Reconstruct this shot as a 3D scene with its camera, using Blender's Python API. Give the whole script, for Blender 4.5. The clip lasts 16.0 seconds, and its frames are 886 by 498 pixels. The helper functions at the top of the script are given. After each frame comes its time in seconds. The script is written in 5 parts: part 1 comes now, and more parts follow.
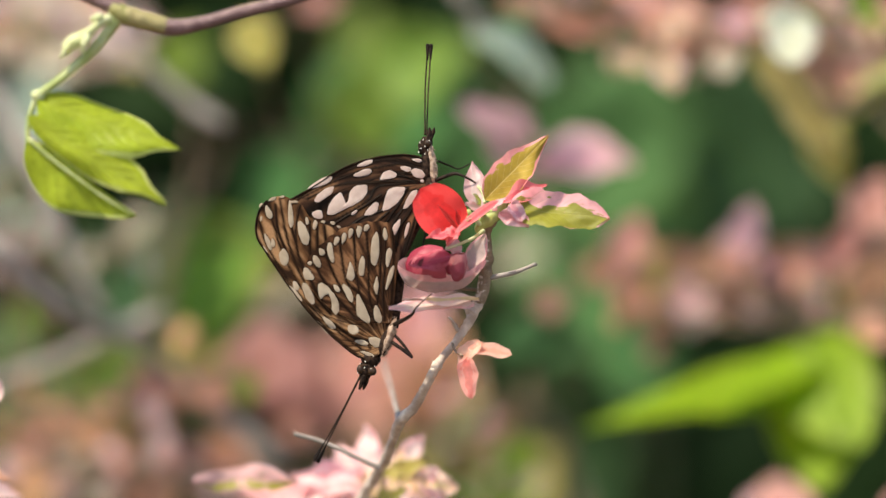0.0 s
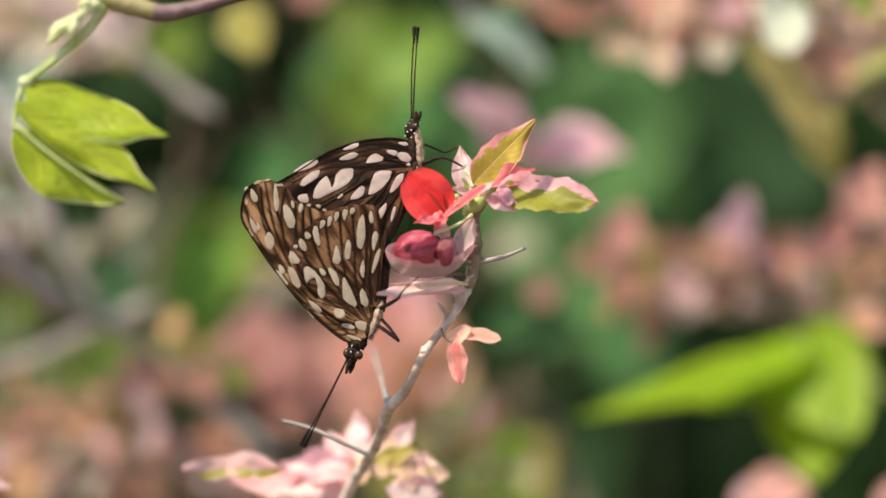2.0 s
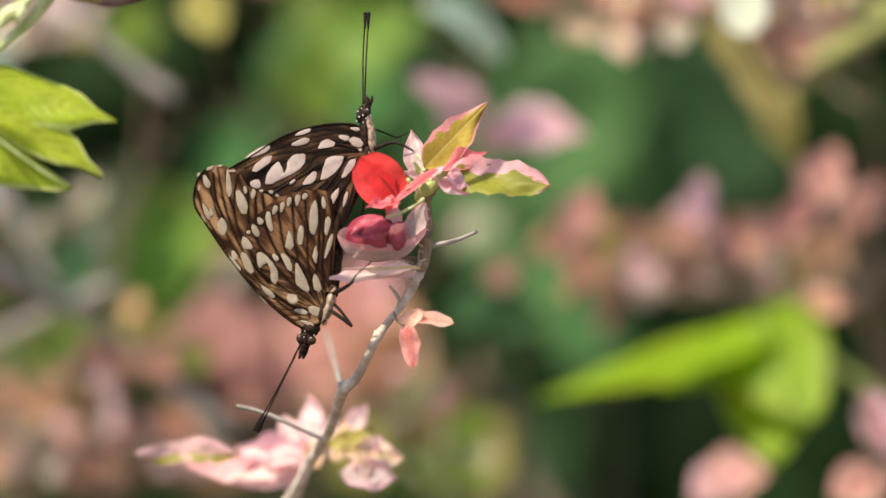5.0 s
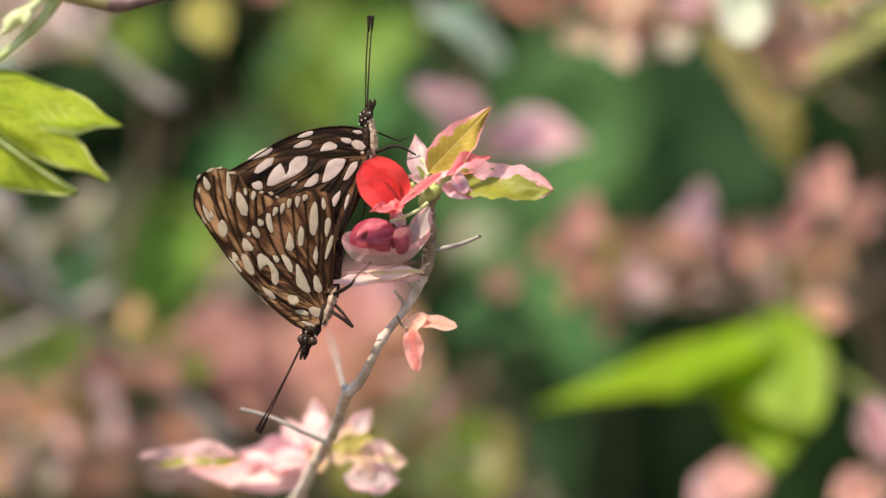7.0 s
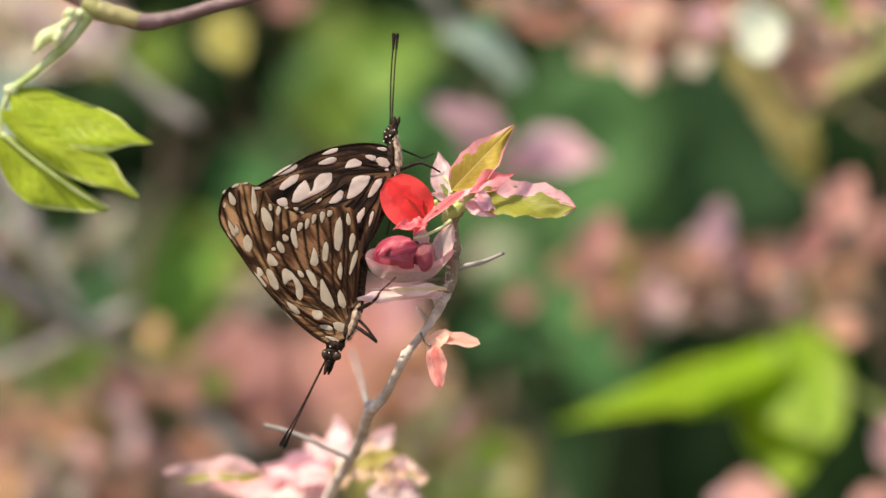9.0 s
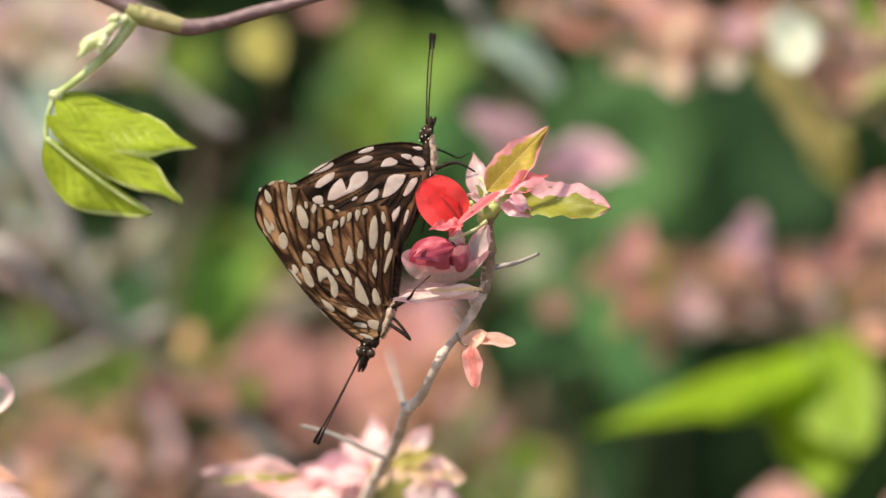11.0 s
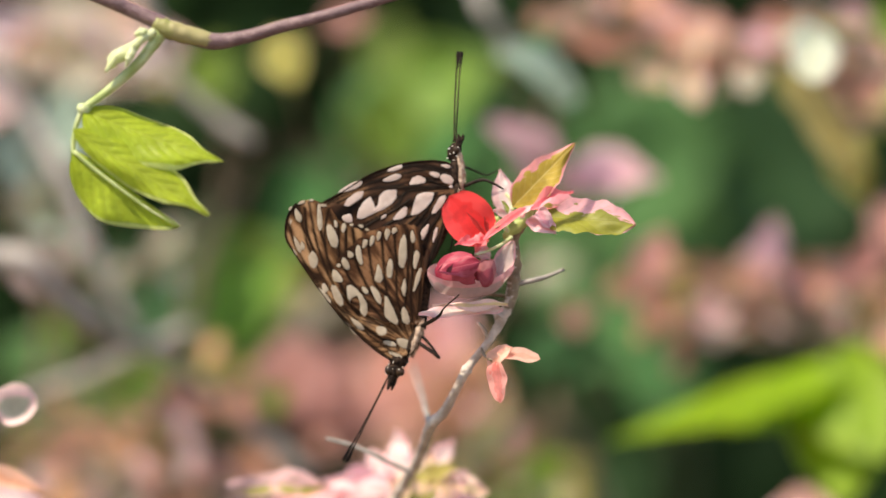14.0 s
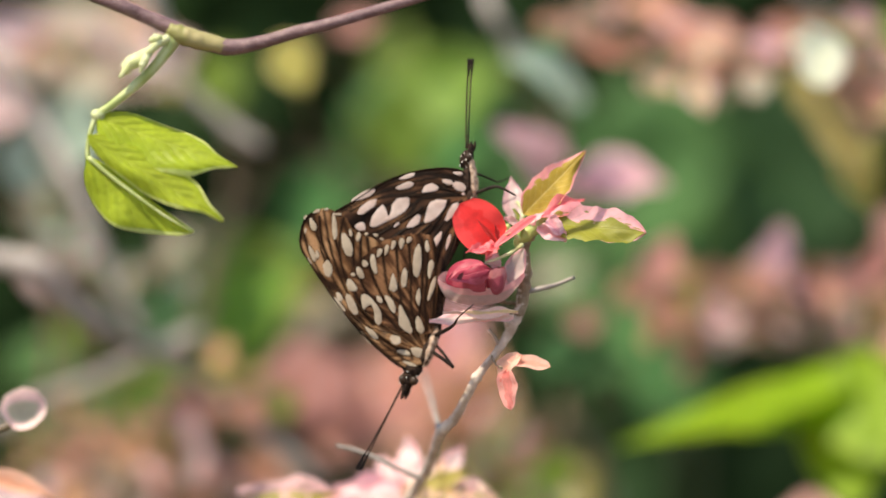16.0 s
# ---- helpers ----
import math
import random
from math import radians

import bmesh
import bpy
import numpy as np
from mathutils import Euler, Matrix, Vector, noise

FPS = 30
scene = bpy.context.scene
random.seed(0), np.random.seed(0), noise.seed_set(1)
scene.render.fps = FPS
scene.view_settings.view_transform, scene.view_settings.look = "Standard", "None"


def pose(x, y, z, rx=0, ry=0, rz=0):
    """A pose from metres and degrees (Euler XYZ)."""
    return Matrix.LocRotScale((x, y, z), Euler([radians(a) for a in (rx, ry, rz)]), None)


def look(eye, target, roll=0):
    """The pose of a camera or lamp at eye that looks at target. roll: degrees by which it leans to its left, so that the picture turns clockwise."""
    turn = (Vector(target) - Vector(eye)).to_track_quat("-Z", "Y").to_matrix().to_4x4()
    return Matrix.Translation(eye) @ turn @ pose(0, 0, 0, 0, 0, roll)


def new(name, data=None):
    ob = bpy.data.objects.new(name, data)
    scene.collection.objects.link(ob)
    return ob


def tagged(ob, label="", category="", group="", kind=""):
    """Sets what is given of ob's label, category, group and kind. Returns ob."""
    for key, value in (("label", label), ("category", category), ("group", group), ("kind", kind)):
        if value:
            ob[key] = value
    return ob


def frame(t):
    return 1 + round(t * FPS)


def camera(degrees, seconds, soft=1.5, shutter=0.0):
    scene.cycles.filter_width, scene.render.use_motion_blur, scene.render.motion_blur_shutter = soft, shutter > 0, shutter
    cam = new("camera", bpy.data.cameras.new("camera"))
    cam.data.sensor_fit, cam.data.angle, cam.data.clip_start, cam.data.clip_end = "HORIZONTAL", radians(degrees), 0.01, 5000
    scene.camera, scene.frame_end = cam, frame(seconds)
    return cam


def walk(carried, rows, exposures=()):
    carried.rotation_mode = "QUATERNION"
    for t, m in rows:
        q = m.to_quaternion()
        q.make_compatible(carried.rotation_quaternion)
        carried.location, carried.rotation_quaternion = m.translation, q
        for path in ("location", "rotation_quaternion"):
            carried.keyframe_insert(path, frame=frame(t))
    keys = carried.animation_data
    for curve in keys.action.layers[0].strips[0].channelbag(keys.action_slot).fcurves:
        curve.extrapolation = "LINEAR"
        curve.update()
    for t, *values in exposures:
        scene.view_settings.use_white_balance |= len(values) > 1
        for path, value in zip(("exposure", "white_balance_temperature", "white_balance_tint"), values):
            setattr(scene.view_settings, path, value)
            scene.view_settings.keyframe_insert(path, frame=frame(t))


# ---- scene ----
FOV, D, EYE = 12.0, 0.87, 1.15          # lens, distance of the butterflies, height of the eye
cam = camera(FOV, 16.0)
cam.data.dof.use_dof = True
cam.data.dof.focus_distance = D
cam.data.dof.aperture_fstop = 6.4
cam.data.dof.aperture_blades = 0
# seconds, turn to the left, tilt up (degrees), drift backwards (metres)
TURNS = [
    (0.0, 0.000, 0.000, 0.0000),
    (0.5, -0.008, -0.068, -0.0010),
    (1.0, -0.021, -0.085, -0.0025),
    (1.5, -0.033, -0.102, -0.0041),
    (2.0, -0.105, -0.147, -0.0050),
    (2.5, -0.165, -0.196, -0.0053),
    (3.0, -0.310, -0.224, -0.0051),
    (3.5, -0.479, -0.281, -0.0049),
    (4.0, -0.533, -0.317, -0.0044),
    (4.5, -0.595, -0.366, -0.0038),
    (4.7, -0.641, -0.389, -0.0035),
    (6.8, -0.695, -0.304, -0.0007),
    (7.0, -0.652, -0.281, -0.0005),
    (7.5, -0.549, -0.228, 0.0005),
    (8.0, -0.503, -0.173, 0.0020),
    (8.5, -0.451, -0.100, 0.0031),
    (8.7, -0.430, -0.074, 0.0034),
    (10.8, 0.007, 0.061, 0.0081),
    (11.0, 0.075, 0.058, 0.0085),
    (11.5, 0.248, 0.065, 0.0099),
    (12.0, 0.376, 0.112, 0.0115),
    (12.5, 0.392, 0.122, 0.0127),
    (13.0, 0.333, 0.147, 0.0133),
    (13.5, 0.362, 0.164, 0.0136),
    (14.0, 0.363, 0.203, 0.0139),
    (14.5, 0.377, 0.205, 0.0145),
    (15.0, 0.429, 0.230, 0.0148),
    (15.5, 0.483, 0.269, 0.0149),
    (16.0, 0.479, 0.268, 0.0152),
]
walk(cam, [(t, pose(0, -back, EYE, 90 + up, 0, left)) for t, left, up, back in TURNS], exposures=[(0.0, 0.57, 7250, 8), (8.0, 0.61, 7250, 8), (16.0, 0.63, 7250, 8)])

# ---- light ----
SUN_EL, SUN_AZ = 57.0, -50.0           # degrees; azimuth from behind the camera towards its left is negative
world = bpy.data.worlds.new("world")
scene.world = world
world.use_nodes = True
wn = world.node_tree
sky = wn.nodes.new("ShaderNodeTexSky")
sky.sky_type = "NISHITA"
sky.sun_disc = False
sky.sun_elevation = radians(SUN_EL)
sky.sun_rotation = radians(180 - SUN_AZ)
wn.links.new(sky.outputs["Color"], wn.nodes["Background"].inputs["Color"])
wn.nodes["Background"].inputs["Strength"].default_value = 0.15
sun = new("sun", bpy.data.lights.new("sun", "SUN"))
sun.data.energy, sun.data.angle, sun.data.color = 4.3, radians(1.0), (1.0, 0.93, 0.80)
sd = Vector((math.sin(radians(SUN_AZ)) * math.cos(radians(SUN_EL)), -math.cos(radians(SUN_AZ)) * math.cos(radians(SUN_EL)), math.sin(radians(SUN_EL))))
sun.matrix_world = look(sd * 20, (0, 0, 0))


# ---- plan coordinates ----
F = 784 / math.tan(radians(FOV / 2))
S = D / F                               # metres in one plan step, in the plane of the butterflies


def at(u, v, d=D):
    """A place in the world: u steps across, v steps down, d metres ahead (steps grow with d)."""
    return Vector(((u - 784) / F * d, d, EYE - (v - 441) / F * d))


# ---- building helpers ----
ORIGIN = {}


def thing(name, where, label, category, group="", kind=""):
    ob = new(name)
    ob.empty_display_size = 0.01
    ob.location = where
    ORIGIN[ob.name] = Vector(where)
    return tagged(ob, label, category, group, kind)


def link(name, mesh, parent, pivot):
    ob = new(name, mesh)
    if parent is not None:
        ob.parent = parent
        ob.location = pivot - ORIGIN[parent.name]
    else:
        ob.location = pivot
    ORIGIN[ob.name] = Vector(pivot)
    return ob


def part(name, bm, material, parent, label="", pivot=None, smooth=True):
    """Links a bmesh in world places as one mesh under a thing or a part."""
    pivot = Vector(pivot) if pivot is not None else (ORIGIN[parent.name] if parent is not None else Vector((0, 0, 0)))
    bmesh.ops.translate(bm, verts=bm.verts, vec=-pivot)
    bmesh.ops.recalc_face_normals(bm, faces=bm.faces)
    me = bpy.data.meshes.new(name)
    if smooth:
        for f in bm.faces:
            f.smooth = True
    bm.to_mesh(me)
    bm.free()
    for m in material if isinstance(material, (list, tuple)) else [material]:
        me.materials.append(m)
    ob = link(name, me, parent, pivot)
    if label:
        ob["label"] = label
    return ob


def spline(pts, n):
    """n + 1 samples of a smooth curve through pts (tuples of equal length)."""
    p = [np.array(q, float) for q in pts]
    p = [2 * p[0] - p[1]] + p + [2 * p[-1] - p[-2]]
    out = []
    k = len(p) - 3
    for i in range(n + 1):
        x = min(i * k / n, k - 1e-6)
        j, t = int(x), x - int(x)
        a, b, c, e = p[j:j + 4]
        out.append(0.5 * (2 * b + (c - a) * t + (2 * a - 5 * b + 4 * c - e) * t * t + (3 * b - a - 3 * c + e) * t ** 3))
    return out


def tube(rows, n=24, sides=10, rough=0.0, seed=0, bm=None):
    """A tapered tube; rows of (x, y, z, radius) in metres."""
    bm = bm or bmesh.new()
    pts = spline(rows, n)
    rings = []
    for i, q in enumerate(pts):
        a = pts[max(i - 1, 0)]
        b = pts[min(i + 1, n)]
        d = Vector(b[:3] - a[:3]).normalized()
        s = d.cross(Vector((0.13, 0.9, 0.25))).normalized()
        w = d.cross(s)
        ring = []
        for k in range(sides):
            an = 2 * math.pi * k / sides
            r = max(q[3], 1e-5)
            if rough:
                r *= 1 + rough * noise.noise(Vector((i * 0.55 + seed * 7.1, math.cos(an) * 1.2, math.sin(an) * 1.2)))
            ring.append(bm.verts.new(Vector(q[:3]) + (s * math.cos(an) + w * math.sin(an)) * r))
        rings.append(ring)
    for i in range(n):
        for k in range(sides):
            bm.faces.new((rings[i][k], rings[i][(k + 1) % sides], rings[i + 1][(k + 1) % sides], rings[i + 1][k]))
    bm.faces.new(rings[0][::-1])
    bm.faces.new(rings[-1])
    return bm


def ptube(rows, d=D, **kw):
    """A tube by plan coordinates: rows of (u, v, radius in steps[, depth offset in mm])."""
    out = []
    for q in rows:
        dd = d + (q[3] / 1000 if len(q) > 3 else 0)
        out.append((*at(q[0], q[1], dd), q[2] * dd / F))
    return tube(out, **kw)


def ball(centre, rx, ry, rz, tilt=0.0, seg=14, rings=9, lump=0.0):
    bm = bmesh.new()
    bmesh.ops.create_uvsphere(bm, u_segments=seg, v_segments=rings, radius=1)
    m = Matrix.Translation(centre) @ Matrix.Rotation(radians(tilt), 4, "Y") @ Matrix.Diagonal((rx, ry, rz, 1))
    for v in bm.verts:
        if lump:
            v.co *= 1 + lump * noise.noise(v.co * 2.3 + Vector(centre) * 300)
    bmesh.ops.transform(bm, matrix=m, verts=bm.verts)
    return bm


LEAVES = {}


def leaf_mesh(name, mat, L, W, n=14, m=8, fold=15, droop=0.0, peak=0.8, sharp=1.0, wave=0.0, cup=0.0, teeth=0.0, seed=0, sag=0.0, acute=0.0, beak=0.0, beak_at=0.6, lop=(1.0, 1.0)):
    """A leaf along +x, its upper face +z, base at the origin; UV: along, across."""
    me = bpy.data.meshes.new(name)
    verts, uvs, faces = [], [], []
    cf, sf = math.cos(radians(fold)), math.sin(radians(fold))
    for i in range(n + 1):
        s = i / n
        w = math.sin(math.pi * s ** peak) ** sharp * W / 2 if 0 < s < 1 else 0.0
        w *= 1 - acute * s * s
        q = min(1.0, max(0.0, (s - beak_at) / 0.2))
        w *= 1 - beak * q * q * (3 - 2 * q)
        w = max(w, W * 0.012)
        for j in range(m + 1):
            t = 2 * j / m - 1
            side = lop[t > 0]
            e = 1 + teeth * math.sin(s * 31 + seed) * abs(t) + 0.5 * teeth * math.sin(s * 71 + seed * 2)
            y = w * side * t * cf * e
            z = w * side * abs(t) ** 1.25 * sf
            z += cup * W * (t * t) * math.sin(math.pi * s)
            z -= droop * L * s * s + sag * L * 4 * s * (1 - s)
            z += wave * W * noise.noise(Vector((s * 3.1 + seed, t * 1.3, seed * 0.37))) * (0.35 + abs(t))
            z += -0.012 * W * math.exp(-(t * 9) ** 2)
            verts.append((s * L, y, z))
            uvs.append((s, t * 0.5 + 0.5))
    k = m + 1
    for i in range(n):
        for j in range(m):
            a = i * k + j
            faces.append((a, a + k, a + k + 1, a + 1))
    me.from_pydata(verts, [], faces)
    lay = me.uv_layers.new(name="UVMap")
    idx = np.zeros(len(me.loops), dtype=np.int32)
    me.loops.foreach_get("vertex_index", idx)
    lay.data.foreach_set("uv", np.array(uvs, dtype=np.float32)[idx].ravel())
    me.shade_smooth()
    me.materials.append(mat)
    return me


def place_leaf(name, me, parent, a, b, facing=(0, -1, 0), label=""):
    """Lays a leaf from a to b with its upper face towards facing."""
    x = (Vector(b) - Vector(a)).normalized()
    f = Vector(facing)
    z = (f - x * f.dot(x)).normalized()
    y = z.cross(x)
    ob = link(name, me, parent, Vector(a))
    ob.rotation_euler = Matrix((x, y, z)).transposed().to_euler()
    if label:
        ob["label"] = label
    return ob


def near_leaf(parent, mat, a, b, W, d=D, da=0.0, db=0.0, facing=(0, -1, 0.2), label="", **kw):
    """One leaf by plan coordinates of base a and tip b, width in steps, depth offsets in mm."""
    A, B = at(a[0], a[1], d + da / 1000), at(b[0], b[1], d + db / 1000)
    me = leaf_mesh("leaf", mat, (B - A).length, W * d / F, **kw)
    return place_leaf("leaf", me, parent, A, B, facing, label)


def bowl(parent, mat, centre, opening, along, r1, r2, depth, reach=95, tip=0.0, label=""):
    """A leaf curled into a bowl: its opening's direction, its long direction, radii and depth in metres."""
    a = Vector(opening).normalized()
    e1 = Vector(along)
    e1 = (e1 - a * e1.dot(a)).normalized()
    e2 = a.cross(e1)
    bm = bmesh.new()
    uv = bm.loops.layers.uv.new("UVMap")
    n, m = 32, 12
    rows = []
    for i in range(1, m + 1):
        row = []
        for j in range(n):
            th = 2 * math.pi * j / n
            end = radians(reach * (1 + 0.06 * noise.noise(Vector((math.cos(th) * 2, math.sin(th) * 2, r1 * 900)))) + tip * max(0.0, math.cos(th)) ** 3)
            ph = end * i / m
            grow = 1 + 0.35 * tip / 90 * max(0.0, math.cos(th)) ** 3 * (i / m) ** 2
            crease = 1 + 0.2 * noise.noise(Vector((math.cos(th) * 1.6, math.sin(th) * 1.6, ph * 1.5 + r1 * 700))) * (i / m)
            row.append(bm.verts.new(Vector(centre) + crease * (-a * math.cos(ph) * depth + (e1 * math.cos(th) * r1 * grow + e2 * math.sin(th) * r2) * math.sin(ph))))
        rows.append(row)
    pole = bm.verts.new(Vector(centre) - a * depth)
    where = {pole: (0.5, 0.5)}
    for i, row in enumerate(rows):
        for j, v in enumerate(row):
            where[v] = (0.5 + 0.45 * math.sin(2 * math.pi * j / n), 0.5 + 0.5 * (i + 1) / m)
    for j in range(n):
        bm.faces.new((pole, rows[0][j], rows[0][(j + 1) % n]))
        for i in range(m - 1):
            bm.faces.new((rows[i][j], rows[i + 1][j], rows[i + 1][(j + 1) % n], rows[i][(j + 1) % n]))
    for f in bm.faces:
        for lp in f.loops:
            lp[uv].uv = where[lp.vert]
    return part("leaf", bm, mat, parent, label, pivot=centre)


# ---- materials ----
def nodes(name):
    m = bpy.data.materials.new(name)
    m.use_nodes = True
    return m, m.node_tree, m.node_tree.nodes["Principled BSDF"]


def node(nt, kind, **kw):
    n = nt.nodes.new(kind)
    for k, v in kw.items():
        n.inputs[k].default_value = v
    return n


def math_node(nt, op, a, b=None, c=None):
    n = nt.nodes.new("ShaderNodeMath")
    n.operation = op
    for i, x in enumerate((a, b, c)):
        if x is None:
            continue
        if isinstance(x, (int, float)):
            n.inputs[i].default_value = x
        else:
            nt.links.new(x, n.inputs[i])
    return n.outputs[0]


def mix_color(nt, fac, a, b, how="MIX"):
    n = nt.nodes.new("ShaderNodeMix")
    n.data_type = "RGBA"
    n.blend_type = how
    for sock, x in ((n.inputs[0], fac), (n.inputs[6], a), (n.inputs[7], b)):
        if isinstance(x, (int, float)):
            sock.default_value = x
        elif isinstance(x, tuple):
            sock.default_value = (*x, 1)
        else:
            nt.links.new(x, sock)
    return n.outputs[2]


def smooth(nt, x, lo, hi):
    n = nt.nodes.new("ShaderNodeMapRange")
    n.interpolation_type = "SMOOTHSTEP"
    nt.links.new(x, n.inputs[0])
    n.inputs[1].default_value, n.inputs[2].default_value = lo, hi
    return n.outputs[0]


def bump(nt, bsdf, height, dist, strength=0.6):
    b = nt.nodes.new("ShaderNodeBump")
    b.inputs["Strength"].default_value = strength
    b.inputs["Distance"].default_value = dist
    nt.links.new(height, b.inputs["Height"])
    nt.links.new(b.outputs[0], bsdf.inputs["Normal"])


def see_through(nt, bsdf, color, amount):
    """Lets light shine through a thin sheet."""
    out = nt.nodes["Material Output"]
    tr = nt.nodes.new("ShaderNodeBsdfTranslucent")
    mx = nt.nodes.new("ShaderNodeMixShader")
    mx.inputs[0].default_value = amount
    nt.links.new(color, tr.inputs["Color"])
    nt.links.new(bsdf.outputs[0], mx.inputs[1])
    nt.links.new(tr.outputs[0], mx.inputs[2])
    nt.links.new(mx.outputs[0], out.inputs["Surface"])


def leaf_mat(name, centre, margin, vein, edge=0.6, shift=0.0, jag=0.35, through_light=0.35, rough=0.5, vary=0.25, blotch=(0.5, 0.5, 0.5), veins=9.0, vein_amt=0.35, quilt=0.0, relief=1.0):
    """Leaf: centre colour with an uneven margin of another colour, midrib and side veins."""
    m, nt, bs = nodes(name)
    tc = nt.nodes.new("ShaderNodeTexCoord")
    sep = nt.nodes.new("ShaderNodeSeparateXYZ")
    nt.links.new(tc.outputs["UV"], sep.inputs[0])
    info = nt.nodes.new("ShaderNodeObjectInfo")
    s = sep.outputs[0]
    t = math_node(nt, "MULTIPLY_ADD", sep.outputs[1], 2.0, -1.0)
    at_ = math_node(nt, "ABSOLUTE", t)
    shifted = math_node(nt, "ABSOLUTE", math_node(nt, "ADD", t, shift))
    nz = node(nt, "ShaderNodeTexNoise", Scale=5.0, Detail=3.0)
    nz.noise_dimensions = "4D"
    nt.links.new(tc.outputs["UV"], nz.inputs["Vector"])
    nt.links.new(math_node(nt, "MULTIPLY", info.outputs["Random"], 30.0), nz.inputs["W"])
    vo = node(nt, "ShaderNodeTexVoronoi", Scale=7.0)
    nt.links.new(tc.outputs["UV"], vo.inputs["Vector"])
    j = math_node(nt, "MULTIPLY", math_node(nt, "SUBTRACT", nz.outputs["Fac"], 0.5), jag * 2.2)
    j = math_node(nt, "ADD", j, math_node(nt, "MULTIPLY", math_node(nt, "SUBTRACT", vo.outputs["Distance"], 0.4), jag * 1.3))
    taper = math_node(nt, "MULTIPLY", math_node(nt, "POWER", s, 3.0), 0.35)
    e = math_node(nt, "ADD", math_node(nt, "ADD", shifted, j), taper)
    mask = smooth(nt, e, edge - 0.05, edge + 0.05)
    base = mix_color(nt, mask, centre, margin)
    # side veins that run forwards from the midrib
    ph = math_node(nt, "MULTIPLY", math_node(nt, "SUBTRACT", s, math_node(nt, "MULTIPLY", at_, 0.28)), veins)
    fr = math_node(nt, "ABSOLUTE", math_node(nt, "SUBTRACT", math_node(nt, "FRACT", ph), 0.5))
    vmask = math_node(nt, "SUBTRACT", 1.0, smooth(nt, fr, 0.0, 0.09))
    mid = math_node(nt, "SUBTRACT", 1.0, smooth(nt, at_, 0.015, 0.055))
    vm = math_node(nt, "MAXIMUM", math_node(nt, "MULTIPLY", vmask, 0.55), mid)
    base = mix_color(nt, math_node(nt, "MULTIPLY", vm, vein_amt), base, vein)
    # blotches and grain
    fine = node(nt, "ShaderNodeTexNoise", Scale=900.0, Detail=4.0)
    nt.links.new(tc.outputs["Object"], fine.inputs["Vector"])
    big = node(nt, "ShaderNodeTexNoise", Scale=140.0, Detail=3.0)
    nt.links.new(tc.outputs["Object"], big.inputs["Vector"])
    k = math_node(nt, "MULTIPLY_ADD", math_node(nt, "SUBTRACT", big.outputs["Fac"], 0.5), 0.9, 1.0)
    k = math_node(nt, "MULTIPLY", k, math_node(nt, "MULTIPLY_ADD", math_node(nt, "SUBTRACT", fine.outputs["Fac"], 0.5), 0.4, 1.0))
    k = math_node(nt, "MULTIPLY", k, math_node(nt, "MULTIPLY_ADD", math_node(nt, "SUBTRACT", info.outputs["Random"], 0.5), vary * 2, 1.0))
    hs = nt.nodes.new("ShaderNodeHueSaturation")
    nt.links.new(k, hs.inputs["Value"])
    nt.links.new(base, hs.inputs["Color"])
    nt.links.new(math_node(nt, "MULTIPLY_ADD", math_node(nt, "SUBTRACT", info.outputs["Random"], 0.5), vary * 0.12, 0.5), hs.inputs["Hue"])
    nt.links.new(hs.outputs[0], bs.inputs["Base Color"])
    bs.inputs["Roughness"].default_value = rough
    bs.inputs["Specular IOR Level"].default_value = 0.35
    h = math_node(nt, "ADD", math_node(nt, "MULTIPLY", vm, -0.6), math_node(nt, "MULTIPLY", fine.outputs["Fac"], 0.35))
    if quilt:
        cell = node(nt, "ShaderNodeTexVoronoi", Scale=620.0)
        nt.links.new(tc.outputs["Object"], cell.inputs["Vector"])
        rib = smooth(nt, fr, 0.0, 0.5)
        h = math_node(nt, "ADD", h, math_node(nt, "MULTIPLY", math_node(nt, "ADD", math_node(nt, "MULTIPLY", cell.outputs["Distance"], -0.8), rib), quilt))
    bump(nt, bs, h, (0.0003 + 0.0006 * quilt) * relief, 0.5)
    see_through(nt, bs, hs.outputs[0], through_light)
    return m


def bark_mat(name, a, b, scale=260.0, rough=0.75, flecks=0.0):
    m, nt, bs = nodes(name)
    tc = nt.nodes.new("ShaderNodeTexCoord")
    n1 = node(nt, "ShaderNodeTexNoise", Scale=scale, Detail=6.0, Roughness=0.65)
    n2 = node(nt, "ShaderNodeTexNoise", Scale=scale * 6, Detail=3.0)
    for n in (n1, n2):
        nt.links.new(tc.outputs["Object"], n.inputs["Vector"])
    c = mix_color(nt, smooth(nt, n1.outputs["Fac"], 0.35, 0.68), a, b)
    c = mix_color(nt, math_node(nt, "MULTIPLY", smooth(nt, n2.outputs["Fac"], 0.6, 0.72), 0.2 + flecks), c, (0.6, 0.52, 0.46))
    nt.links.new(c, bs.inputs["Base Color"])
    bs.inputs["Roughness"].default_value = rough
    bump(nt, bs, math_node(nt, "ADD", n1.outputs["Fac"], math_node(nt, "MULTIPLY", n2.outputs["Fac"], 0.4)), 0.0006, 0.7)
    return m


